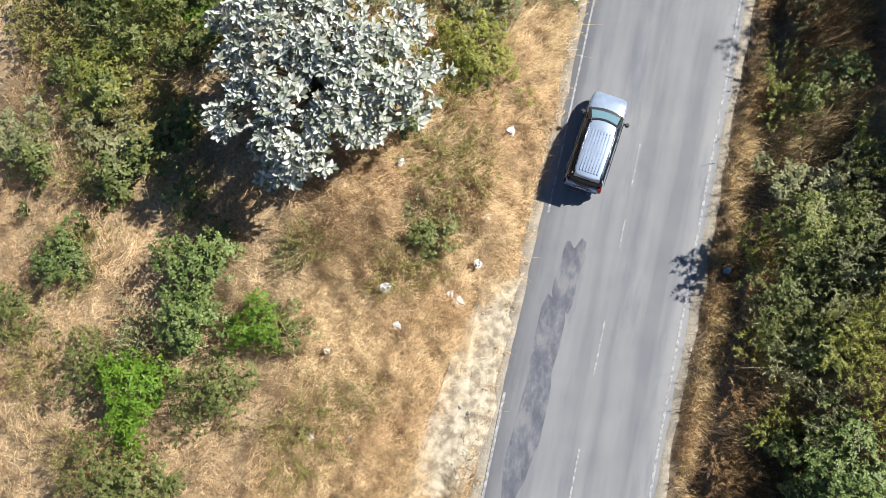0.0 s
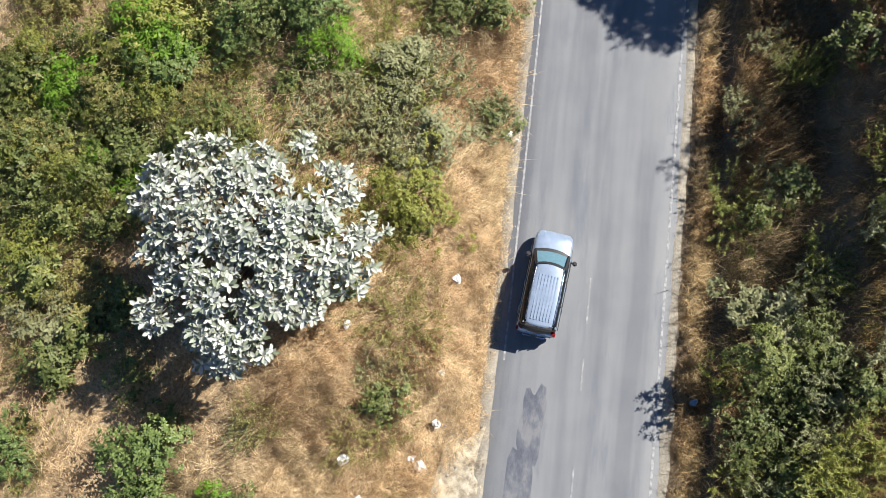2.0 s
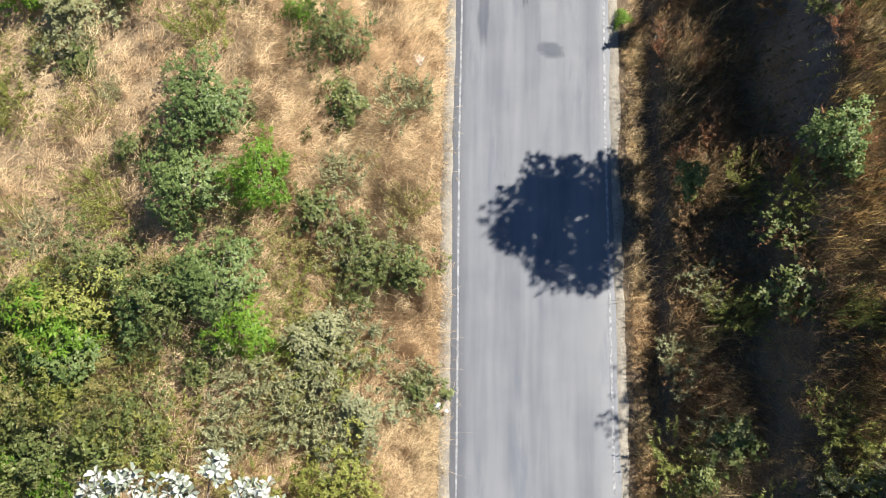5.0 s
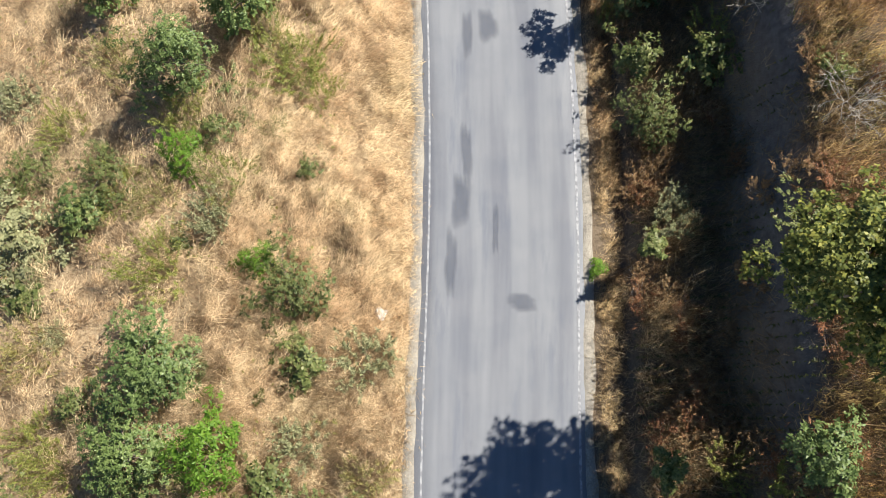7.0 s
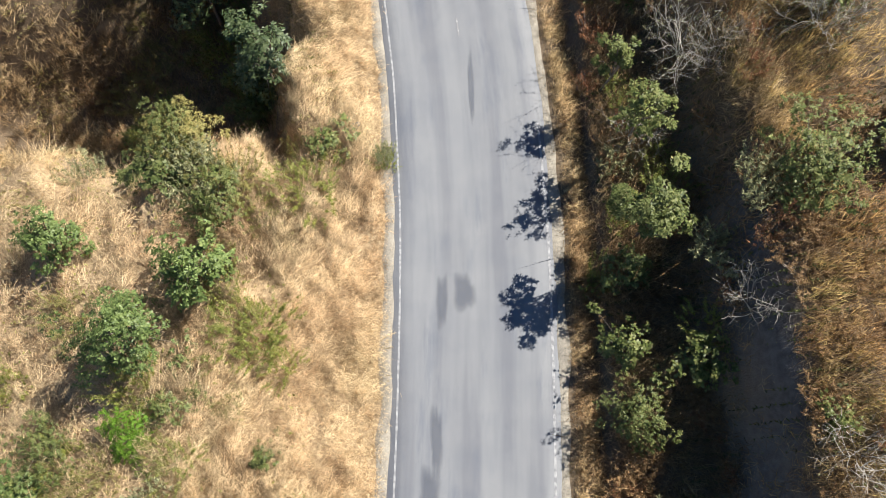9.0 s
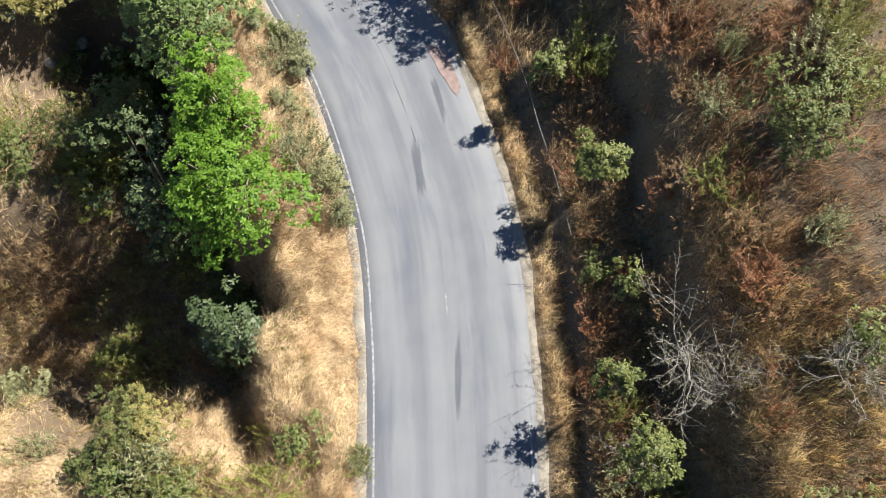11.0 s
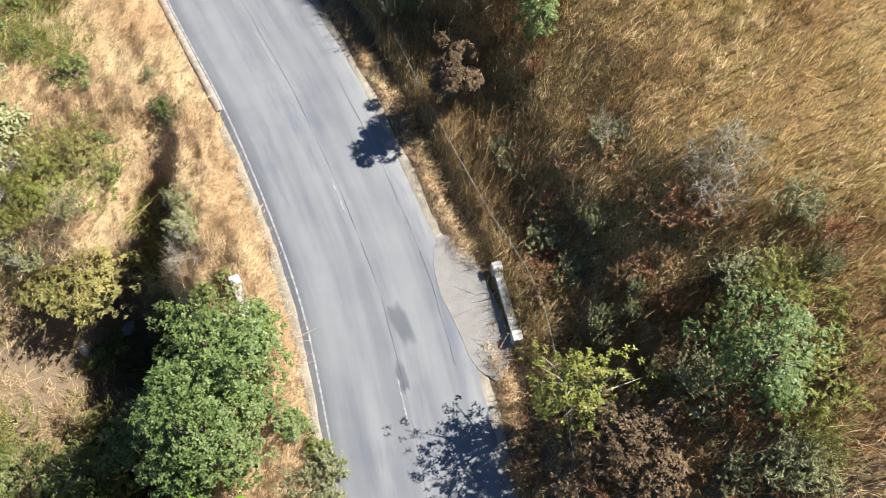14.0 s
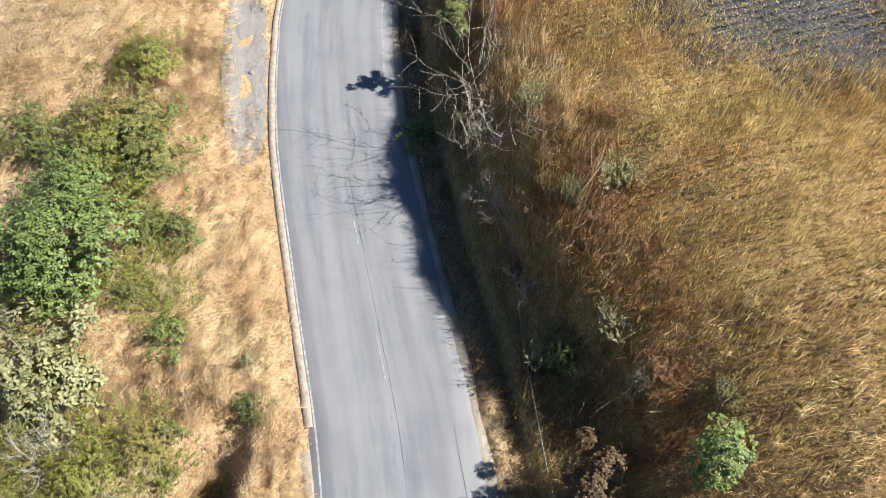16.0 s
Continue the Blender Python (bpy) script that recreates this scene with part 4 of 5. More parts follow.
def planting(models, r0, h0, spots, group):
    for k, (x, y, r, h) in enumerate(spots):
        large = LARGE.get(models[0].name.split(".")[0])
        if large and r > large[3]:
            models_k, r1, h1 = large[0], large[1], large[2]
        else:
            models_k, r1, h1 = models, r0, h0
        stand(models_k[k % len(models_k)], x, y, r, h, k * 3 + len(spots), r1, h1, group)


R = np.random.default_rng
blue = [bush("blue_green_tree", R(100 + k), 1.9, 2.8, "blue", 0.15, 0.1, 50, 3500, "rounded small tree with dense blue-green leaves", "tree", 0.12, 12, trunk=0.07, tight=0.3) for k in range(3)]
dark = [bush("dark_shrub", R(110 + k), 1.2, 1.7, "mid", 0.145, 0.093, 26, 1000, "leafy mid-green shrub among dry grass", "shrub", 0.1, 9, tight=0.34, rough=0.35) for k in range(4)]
bright = [bush("bright_green_shrub", R(120 + k), 1.5, 2.0, "bright", 0.13, 0.055, 28, 3200, "vivid green feathery shrub", "shrub", 0.15, 9, tight=0.33, rough=0.3) for k in range(2)]
grey = [weeds("grey_weed_clump", R(130 + k), 1.3, 1.4, "grey", 110, 20, "dusty grey-green clump of tall weeds", "weeds", 0.14, 0.04) for k in range(3)]
olive = [weeds("olive_weed_clump", R(140 + k), 1.6, 1.5, "olive" if k % 2 else "yellow", 130, 22, "olive-yellow clump of feathery weeds", "weeds", 0.14, 0.03, 0.45) for k in range(4)]
olive_big = [bush("olive_shrub", R(170 + k), 2.2, 1.8, "yellow" if k else "olive", 0.13, 0.06, 60, 6500, "olive-green small-leaved spreading shrub", "shrub", 0.12, 12, tight=0.26, rough=0.35) for k in range(2)]
dark_big = [bush("dark_shrub", R(180 + k), 1.9, 2.2, "mid", 0.1, 0.058, 54, 5200, "leafy mid-green spreading shrub among dry grass", "shrub", 0.12, 12, tight=0.28, rough=0.35) for k in range(2)]
blue_big = [bush("blue_green_tree", R(185 + k), 2.2, 3.0, "blue", 0.115, 0.07, 64, 8500, "rounded dense blue-green tree", "tree", 0.12, 14, trunk=0.07, tight=0.28) for k in range(2)]
dry = [weeds("dry_weed_clump", R(150 + k), 1.0, 0.9, "dry", 70, 14, "brown dried weed clump", "weeds", 0.13, 0.028, 0.5) for k in range(2)]
grey_bush = [bush("grey_shrub", R(145 + k), 1.6, 2.0, "grey", 0.14, 0.075, 40, 3600, "grey-green dusty leafy shrub", "shrub", 0.1, 10, tight=0.3, rough=0.35) for k in range(2)]
rust = [weeds("rust_weed_clump", R(155 + k), 1.0, 1.0, "red", 110, 9, "rust-coloured dried weed clump", "weeds", 0.16, 0.03, 0.6) for k in range(1)]
bare = [bare_shrub("bare_shrub", R(160 + k), 1.3, 1.7, "pale leafless shrub of forking twigs", "shrub", 7, 2, leaves=90, radius=0.03) for k in range(3)]

# finer-leaved models for plants that grow past a radius
LARGE = {"olive_weed_clump": (olive_big, 2.2, 1.8, 1.85), "dark_shrub": (dark_big, 1.9, 2.2, 1.4), "blue_green_tree": (blue_big, 2.2, 3.0, 1.9)}
planting(blue, 1.9, 2.8, [(9.3, -14.8, 2.2, 2.8), (-18.6, -13.3, 1.58, 2.2), (-25.9, -11.4, 1.49, 2.0), (-18.8, -11.0, 1.85, 2.5), (-20.5, 7.3, 1.79, 2.2), (-16.9, 9.5, 1.62, 2.0), (-13.5, 10.5, 2.18, 2.3), (-14.9, 14.9, 2.12, 2.6), (11.9, 13.9, 1.45, 3.6), (-14.1, 18.4, 2.28, 2.6), (-18.2, 26.1, 1.24, 1.4), (-13.2, 32.4, 2.03, 4.2), (-10.4, 35.4, 1.64, 3.8), (-17.5, 37.1, 1.46, 3.0), (-8.9, 63.0, 0.57, 0.9), (-34.5, 77.1, 3.35, 4.0), (-36.9, 80.1, 2.26, 3.0)] , "blue-green trees")
planting(bright, 1.5, 2.0, [(-20.4, -16.8, 2.17, 2.2), (-15.5, -12.9, 1.39, 1.8), (-25.5, 6.9, 2.23, 2.2), (-12.2, 8.1, 1.46, 2.0), (-21.4, 8.3, 2.6, 2.2), (-11.5, 14.8, 1.65, 2.8), (5.7, 22.2, 0.5, 0.6), (-9.5, 23.1, 0.88, 1.4), (-24.1, 26.4, 1.5, 1.6), (-13.1, 28.5, 1.22, 1.3)], "bright green shrubs")
planting(dark, 1.2, 1.7, [(-20.2, -21.0, 2.07, 1.8), (-17.0, -16.0, 1.81, 1.8), (-23.1, -15.8, 1.56, 1.6), (-28.0, -14.4, 1.54, 1.2), (-18.3, -9.3, 1.21, 1.3), (7.4, -8.0, 2.1, 1.6), (-20.3, -7.6, 1.11, 1.2), (8.7, -6.3, 1.6, 1.6), (9.4, -4.5, 1.5, 1.5), (-28.3, 3.1, 1.95, 1.6), (-26.3, 4.5, 1.91, 1.8), (-17.2, 4.5, 1.9, 1.6), (-23.0, 5.1, 1.52, 1.8), (-4.7, 5.4, 1.09, 0.9), (-29.0, 6.6, 2.34, 2.0), (10.8, 8.4, 1.4, 1.4), (-15.4, 9.6, 1.94, 2.2), (-4.9, 10.4, 1.19, 1.5), (-6.8, 11.0, 1.87, 1.5), (10.7, 10.9, 1.16, 1.4), (-19.7, 11.4, 1.79, 2.0), (-17.9, 17.1, 1.09, 1.2)], "leafy shrubs")
planting(dark, 1.2, 1.7, [(-7.6, 18.4, 1.3, 1.5), (12.4, 21.0, 1.87, 1.8), (-8.0, 21.6, 1.73, 1.8), (-18.1, 25.6, 1.09, 1.3), (-7.2, 27.3, 0.72, 1.0), (-17.1, 27.6, 1.57, 1.4), (13.9, 28.3, 0.72, 1.4), (-21.0, 28.3, 1.52, 1.2), (8.2, 28.7, 1.41, 2.4), (-11.6, 29.5, 0.86, 1.1), (-10.2, 29.9, 0.59, 0.8), (11.0, 30.9, 1.28, 1.8), (8.1, 31.7, 1.19, 2.4), (8.6, 35.0, 1.1, 1.8), (14.3, 37.5, 2.04, 2.4), (-9.9, 38.5, 1.58, 2.6), (-12.4, 39.8, 1.4, 1.6), (-5.0, 41.5, 1.2, 1.1), (-12.2, 42.0, 1.72, 1.9), (16.4, 45.3, 1.01, 1.6), (-17.9, 47.7, 1.44, 1.4)], "leafy shrubs")
planting(dark, 1.2, 1.7, [(-11.0, 48.2, 1.6, 2.2), (-10.7, 50.2, 1.85, 2.4), (15.0, 53.9, 2.04, 2.6), (-20.3, 59.4, 2.22, 1.6), (-7.7, 62.2, 0.72, 1.0), (-15.0, 67.1, 1.15, 1.4), (-21.6, 76.5, 0.81, 1.0), (-43.1, 81.8, 1.99, 2.0), (-36.8, 84.3, 2.94, 2.2), (-24.7, 94.1, 1.12, 0.9)], "leafy shrubs")
planting(grey, 1.3, 1.4, [(-21.1, -14.1, 1.24, 1.5), (-14.9, -9.6, 0.78, 0.6), (9.5, -8.5, 1.21, 1.3), (9.8, -1.5, 1.32, 1.2), (7.9, 2.9, 1.06, 0.9), (-9.9, 4.3, 1.53, 1.5), (-9.3, 5.3, 1.5, 1.3), (-4.9, 5.3, 1.19, 1.1), (6.7, 5.8, 1.15, 1.0), (-12.0, 6.1, 1.44, 1.5), (-7.2, 7.3, 1.57, 1.5), (7.9, 9.2, 1.02, 1.0), (-7.7, 15.1, 1.15, 1.0), (-4.9, 18.6, 1.35, 1.4), (8.8, 24.0, 1.13, 1.4), (-11.8, 25.3, 1.18, 1.4), (11.8, 35.1, 1.29, 1.2), (12.8, 37.3, 1.13, 1.8), (-10.8, 40.1, 1.52, 2.0), (8.6, 40.3, 0.98, 1.1), (-17.7, 40.9, 1.24, 1.4), (-2.3, 41.1, 0.62, 0.8)], "grey weeds")
planting(grey, 1.3, 1.4, [(15.6, 49.3, 0.88, 1.2), (-3.8, 52.3, 0.75, 1.0), (-5.3, 53.9, 1.14, 1.4), (-5.8, 55.7, 1.25, 1.4), (-7.2, 60.7, 1.34, 1.4)], "grey weeds")
planting(olive, 1.6, 1.5, [(7.6, -13.9, 1.18, 1.2), (-8.4, -11.3, 0.55, 0.4), (6.6, -10.3, 1.31, 1.2), (-25.6, -6.8, 1.51, 1.2), (5.8, -5.9, 1.08, 1.1), (-8.6, -4.2, 1.8, 0.9), (-23.1, -4.1, 2.02, 1.5), (-25.8, -2.3, 2.71, 1.6), (-29.8, 0.7, 2.68, 1.6), (-8.2, 1.3, 2.14, 1.8), (-27.0, 3.5, 1.88, 1.8), (-17.6, 5.2, 1.38, 1.4), (-23.0, 6.7, 2.39, 2.0), (-21.6, 8.8, 2.97, 2.6), (-27.3, 12.1, 2.66, 2.0), (-4.9, 13.5, 1.06, 1.0), (-19.8, 15.5, 1.46, 1.2), (-20.6, 19.5, 1.51, 1.2), (-14.3, 23.2, 1.6, 1.8), (-14.5, 26.6, 1.1, 1.0), (-11.0, 27.1, 1.18, 1.1), (-8.8, 29.5, 0.64, 0.8)], "olive weeds")
planting(olive, 1.6, 1.5, [(-19.7, 30.7, 1.15, 1.0), (-16.8, 33.7, 1.34, 1.2), (8.4, 37.5, 0.74, 1.3), (-9.3, 40.0, 1.41, 1.4), (-2.3, 40.8, 0.65, 0.7), (-19.6, 56.9, 2.27, 2.2), (-18.8, 59.2, 2.67, 2.6), (-19.3, 66.2, 2.43, 3.0), (-23.0, 67.3, 2.76, 1.4), (6.9, 71.4, 0.99, 1.0), (-39.0, 85.4, 2.59, 2.2), (-41.3, 89.3, 2.2, 2.0)], "olive weeds")
# tall shrubs added to cast shade into a dark hollow
planting(dark, 1.2, 1.7, [(-25.0, -0.2, 1.3, 2.6), (-23.6, 1.6, 1.5, 2.8), (-22.2, -0.6, 1.0, 2.0), (-26.8, 0.9, 1.3, 2.2), (-21.4, 2.6, 1.2, 2.4)], "leafy shrubs")
planting(dry, 1.0, 0.9, [(5.4, -15.7, 1.05, 0.8), (-10.5, -14.3, 0.63, 0.5), (-7.6, -5.6, 1.15, 0.7), (5.7, 1.4, 0.94, 0.9), (7.8, 12.1, 1.15, 1.0), (9.3, 16.5, 1.06, 0.9), (7.5, 21.7, 1.02, 0.9), (8.3, 26.1, 1.03, 1.1), (-4.8, 41.1, 0.93, 1.0), (1.0, 63.8, 0.76, 0.8), (-7.4, 79.5, 0.8, 0.9)], "dry weeds")
planting(bare, 1.3, 1.7, [(14.6, 27.0, 1.37, 1.6), (12.3, 32.8, 1.22, 1.6), (9.2, 41.2, 1.22, 1.6), (12.1, 43.5, 1.23, 1.6), (-16.8, 69.1, 1.1, 1.6), (-27.5, 69.8, 1.4, 1.6), (5.4, 75.7, 1.13, 1.4), (4.3, 77.0, 0.84, 1.2), (0.5, 78.5, 0.68, 1.0), (-7.6, 84.8, 0.51, 0.8), (-7.3, 85.2, 0.57, 1.0), (-13.7, 87.3, 0.8, 1.2), (-17.1, 90.5, 1.4, 1.6), (-19.4, 93.3, 1.4, 1.6)], "bare shrubs")
planting(rust, 1.0, 1.0, [(10.2, 60.7, 1.04, 1.0), (4.6, 64.0, 0.91, 1.0), (8.7, 64.1, 0.97, 1.0)], "rust weeds")
planting(grey_bush, 1.6, 2.0, [(-30.1, -5.5, 1.96, 1.2), (-24.1, -4.4, 2.24, 1.4), (7.6, -3.2, 1.9, 1.5), (-7.8, 4.1, 1.65, 1.6), (-9.0, 7.4, 1.75, 1.4), (-21.0, 24.7, 2.05, 1.6), (-23.3, 45.4, 1.7, 1.3), (-30.6, 72.4, 2.87, 3.2)], "grey shrubs")

planting(grey_bush, 1.6, 2.0, [(-9.0, 62.6, 0.6, 0.9), (-7.2, 61.5, 0.7, 1.0), (-6.4, 60.2, 0.85, 1.1), (-6.3, 57.6, 0.8, 1.0), (-7.2, 58.3, 0.6, 0.8), (-4.8, 55.0, 0.75, 0.9), (-4.2, 53.8, 0.75, 1.0), (-3.9, 52.4, 0.7, 1.0), (-5.2, 54.1, 0.6, 0.8), (-6.0, 53.3, 0.6, 0.8), (-17.4, 69.9, 0.9, 1.8), (-18.4, 71.4, 0.7, 1.4), (-22.2, 76.4, 0.5, 0.9), (-23.3, 78.1, 0.5, 0.9)], "verge shrubs")
planting(olive_big, 2.2, 1.8, [(-22.6, 67.2, 2.1, 1.8), (-25.6, 70.2, 1.8, 1.6), (-24.4, 72.4, 1.4, 1.4), (-38.5, 83.0, 2.0, 2.2), (-36.2, 84.6, 1.6, 1.8), (-34.8, 81.6, 1.3, 1.5), (-11.7, 41.8, 1.7, 1.8)], "olive shrubs")
planting(dark, 1.2, 1.7, [(8.4, 59.4, 0.7, 1.4), (9.1, 48.3, 0.9, 1.9), (7.9, 49.4, 0.8, 1.2), (-10.8, 85.3, 0.7, 1.8)], "leafy shrubs")
rng = R(31)
for k in range(44):
    x, y = rng.uniform(6.2, 15), rng.uniform(-24, 3)
    stand((dark, dry, olive, grey)[k % 4][k % 2], x + y * 0.05, y, rng.uniform(0.9, 1.6), rng.uniform(1.0, 2.0), k, 1.3, 1.5, "roadside thicket")
for k in range(80):
    x, y = rng.uniform(7.2, 14), rng.uniform(4, 60)
    x -= max(0.0, y - 50) * 0.45
    stand(olive[0] if k % 8 == 2 else rust[0] if k % 4 == 1 else dry[k % 2], x, y, rng.uniform(0.5, 1.0), rng.uniform(0.6, 1.1), k, 1.1, 1.0, "slope weeds")
for k in range(30):
    x, y = rng.uniform(-24, -9.5), rng.uniform(45.5, 62)
    stand((dry[0], dry[1], olive[k % 4])[k % 3], x, y, rng.uniform(0.9, 1.6), rng.uniform(1.0, 2.2), k, 1.2, 1.5, "gully shrubs")
for k in range(120):
    y = rng.uniform(4, 62)
    x = LINE[int(np.abs(LINE[:, 1] - y).argmin()), 0] + rng.uniform(6.2, 15)
    stand((dry, rust, dry, dry)[k % 4][0], x, y, rng.uniform(0.5, 1.1), rng.uniform(0.5, 1.0), k, 1.1, 1.0, "bank weeds")
for k in range(100):
    y = (rng.uniform(0, 12), rng.uniform(-3, 14), rng.uniform(12, 42), rng.uniform(-24, 0))[k % 4]
    x = rng.uniform(-27, -7) + 0.05 * y
    stand((olive, grey, olive, dark, olive)[k % 5][k % 2], x, y, rng.uniform(0.6, 1.6), rng.uniform(0.6, 1.3), k, 1.4, 1.5, "field weeds")

for k in range(40):
    x, y = (rng.uniform(-31, -19), rng.uniform(1, 10)) if k % 4 else (rng.uniform(-29, -20), rng.uniform(-8, 1))
    model, r0, h0 = ((dark[k % 4], 1.2, 1.7), (olive_big[k % 2], 2.2, 1.8), (dark[k % 3], 1.2, 1.7), (bright[k % 2], 1.5, 2.0))[k % 4 if k % 8 < 7 else 0]
    stand(model, x, y, rng.uniform(0.8, 1.7), rng.uniform(1.2, 2.6), k, r0, h0, "field shrubs")
for k in range(90):
    y = rng.uniform(55, 76)
    x = LINE[int(np.abs(LINE[:, 1] - y).argmin()), 0] + rng.uniform(7.0, 24)
    if offset(x, y)[0] < 7.5:
        continue
    stand((dry, rust, olive, dry, grey, dry)[k % 6][0 if k % 6 == 1 else k % 2], x, y, rng.uniform(0.6, 1.3), rng.uniform(0.9, 1.9), k, 1.2, 1.4, "hillside weeds")
for k in range(64):
    i = int(np.abs(LINE[:, 1] - rng.uniform(60, 90)).argmin())
    x, y = LINE[i] + ACROSS[i] * (3.65 + rng.uniform(3.4, 9.0))
    stand((dry, rust, dry, grey)[k % 4][0], x, y, rng.uniform(0.45, 0.9), rng.uniform(0.5, 1.0), k, 1.1, 1.0, "ditch weeds")
for k in range(70):
    y = rng.uniform(64, 84)
    x = LINE[int(np.abs(LINE[:, 1] - y).argmin()), 0] - rng.uniform(11, 24)
    stand((olive, grey, olive, dark)[k % 4][k % 2], x, y, rng.uniform(0.7, 1.6), rng.uniform(0.7, 1.5), k, 1.4, 1.5, "field weeds")

for model in blue + dark + bright + grey + grey_bush + olive + olive_big + dark_big + blue_big + dry + rust + bare:
    drop(model)


def place(thing, x, y, turn=0, sink=0.1):
    thing.matrix_basis = pose(x, y, height(x, y) - sink, 0, 0, turn)
    return thing




def silver_tree(rng, r, h):
    """A spreading tree whose shoots each end in a whorl of large pale leaves."""
    thing = tagged(new("silver_leaf_tree"), "spreading tree with large silvery white leaves", "tree")
    a, u = rng.uniform(0, 2 * math.pi, 110), rng.uniform(0, 1, 110)
    wide = r * (0.86 + 0.1 * np.sin(3 * a + 0.6) + 0.07 * np.sin(5 * a + 2.0)) * rng.uniform(0.85, 1.06, len(a))
    high = np.sqrt(1 - 0.95 * u)
    knots = np.stack([np.cos(a) * np.sqrt(u), np.sin(a) * np.sqrt(u), high], 1)
    mid = np.stack([knots[:, 0] * wide * 0.9, knots[:, 1] * wide * 0.9, h * (0.28 + 0.6 * high * rng.uniform(0.75, 1.05, len(a)))], 1)
    which = rng.integers(0, len(mid), 1150)
    way = rng.normal(0, 1, (len(which), 3)) + knots[which] * 0.6
    way[:, 2] = np.abs(way[:, 2])
    way /= np.linalg.norm(way, axis=1)[:, None]
    size = rng.uniform(0.45, 1.0, len(mid))
    whorl = mid[which] + way * (size[which] * rng.uniform(0.5, 1.05, len(which)))[:, None]
    look_to = way * 0.75 + np.array([0.1, 0.05, 0.7]) + rng.normal(0, 0.22, way.shape)
    look_to /= np.linalg.norm(look_to, axis=1)[:, None]
    per = 7
    u = np.cross(look_to, rng.normal(0, 1, look_to.shape))
    u /= np.linalg.norm(u, axis=1)[:, None]
    w = np.cross(look_to, u)
    turn = (np.arange(per) * 2.4)[None, :] + rng.uniform(0, 6.3, (len(which), 1))
    lift = np.linspace(0.15, 1.1, per)[None, :, None]
    axis = u[:, None] * np.cos(turn)[..., None] + w[:, None] * np.sin(turn)[..., None] + look_to[:, None] * lift
    foot = whorl[:, None] + look_to[:, None] * (lift * 0.14 - 0.1) + axis * 0.02
    face = look_to[:, None] * 1.0 - axis * 0.35 * lift + rng.normal(0, 0.12, axis.shape)
    v, f = oval_leaves(rng, foot.reshape(-1, 3), face.reshape(-1, 3), axis.reshape(-1, 3), 0.36, 0.18)
    crown = new("crown", mesh_of("silver_crown", v, f, LEAF["silver"]))
    crown.parent = thing
    lead = np.array([0.1, -0.1, h * 0.28])
    paths = [[((0, 0, -0.3), 0.26), (tuple(lead * 0.6), 0.21), (tuple(lead), 0.17)]]
    for m in mid:
        bend = lead + (m - lead) * 0.55 + np.array([rng.normal(0, 0.25), rng.normal(0, 0.25), 0.35])
        paths.append([(tuple(lead), 0.09), (tuple(bend), 0.055), (tuple(m), 0.025)])
    for k in range(0, len(which), 2):
        paths.append([(tuple(mid[which[k]]), 0.02), (tuple(whorl[k]), 0.009)])
    v, f = tubes(paths, 5)
    trunk = new("trunk", mesh_of("silver_trunk", v, f, M_BARK, True))
    trunk.parent = thing
    heads = whorl[rng.permutation(len(whorl))[:60]] + np.array([0, 0, 0.12])
    places = np.repeat(heads, 40, 0) + rng.normal(0, 0.11, (2400, 3))
    v, f = leaf_cards(rng, places, np.array([0, 0, 0.8]) + rng.normal(0, 0.4, (2400, 3)), 0.09, 0.05)
    seeds = new("seed_heads", mesh_of("silver_seed_heads", v, f, LEAF["tan"]))
    seeds.parent = thing
    tagged(seeds, "beige dried seed heads")
    return thing


place(silver_tree(R(203), 6.2, 6.3), -14.6, -1.9)
for k, (x, y, r, h) in enumerate([(-8.3, 51.9, 3.2, 6.0), (-9.7, 56.9, 2.7, 5.6)]):
    place(bush("bright_green_tree", R(210 + k), r * 0.92, h - height(x, y), "bright", 0.15, 0.09, 64, 11000, "bright green broadleaf tree beside the road", "tree", 0.2, 14, trunk=0.12, tight=0.26, rough=0.16, lobed=0.4), x, y)
for k, (x, y, r, h) in enumerate([(-12.0, 61.6, 3.1, 5.4), (-12.4, 64.3, 2.6, 5.2)]):
    place(bush("blue_green_tree", R(215 + k), r, h - height(x, y), "blue", 0.12, 0.075, 80, 17000, "tall dense blue-green tree above the stream gully", "tree", 0.15, 14, trunk=0.13, tight=0.27), x, y)
# a bank shrub enlarged and a second tree added to spread gully shade
place(bush("bank_tree", R(218), 1.7, 3.2 - height(-8.3, 46.6), "dark", 0.16, 0.09, 40, 3500, "dark green bushy tree on the gully bank", "tree", 0.2, 12, trunk=0.09, tight=0.3), -8.3, 46.6)
place(bush("bank_tree", R(219), 2.6, 3.4 - height(-13.5, 54.5), "dark", 0.16, 0.09, 50, 4500, "dark green bushy tree in the stream gully", "tree", 0.3, 12, trunk=0.11, tight=0.28), -13.5, 54.5)
for k, (x, y, r, h) in enumerate([(-19.3, 58.2, 2.0, -1.6), (-17.0, 60.6, 1.8, -0.4), (-22.5, 57.0, 1.8, -2.6)]):
    place(bush("gully_tree", R(280 + k), r, h - height(x, y), "mid", 0.12, 0.06, 46, 5000, "olive-green leafy tree rising from the stream gully", "tree", 0.4, 12, trunk=0.1, tight=0.28), x, y)
for k, (x, y, r, top) in enumerate([(7.7, 69.0, 2.0, 11.4), (10.7, 62.9, 1.2, 8.9), (-4.0, 83.0, 1.05, 8.9)]):
    place(bush("hill_tree", R(290 + k), r, top - height(x, y), "blue", 0.095, 0.06, 50, 9000 if k == 0 else 4200, "round grey-green small-leaved tree on the hillside", "tree", 0.25, 14, trunk=0.08, tight=0.28), x, y)
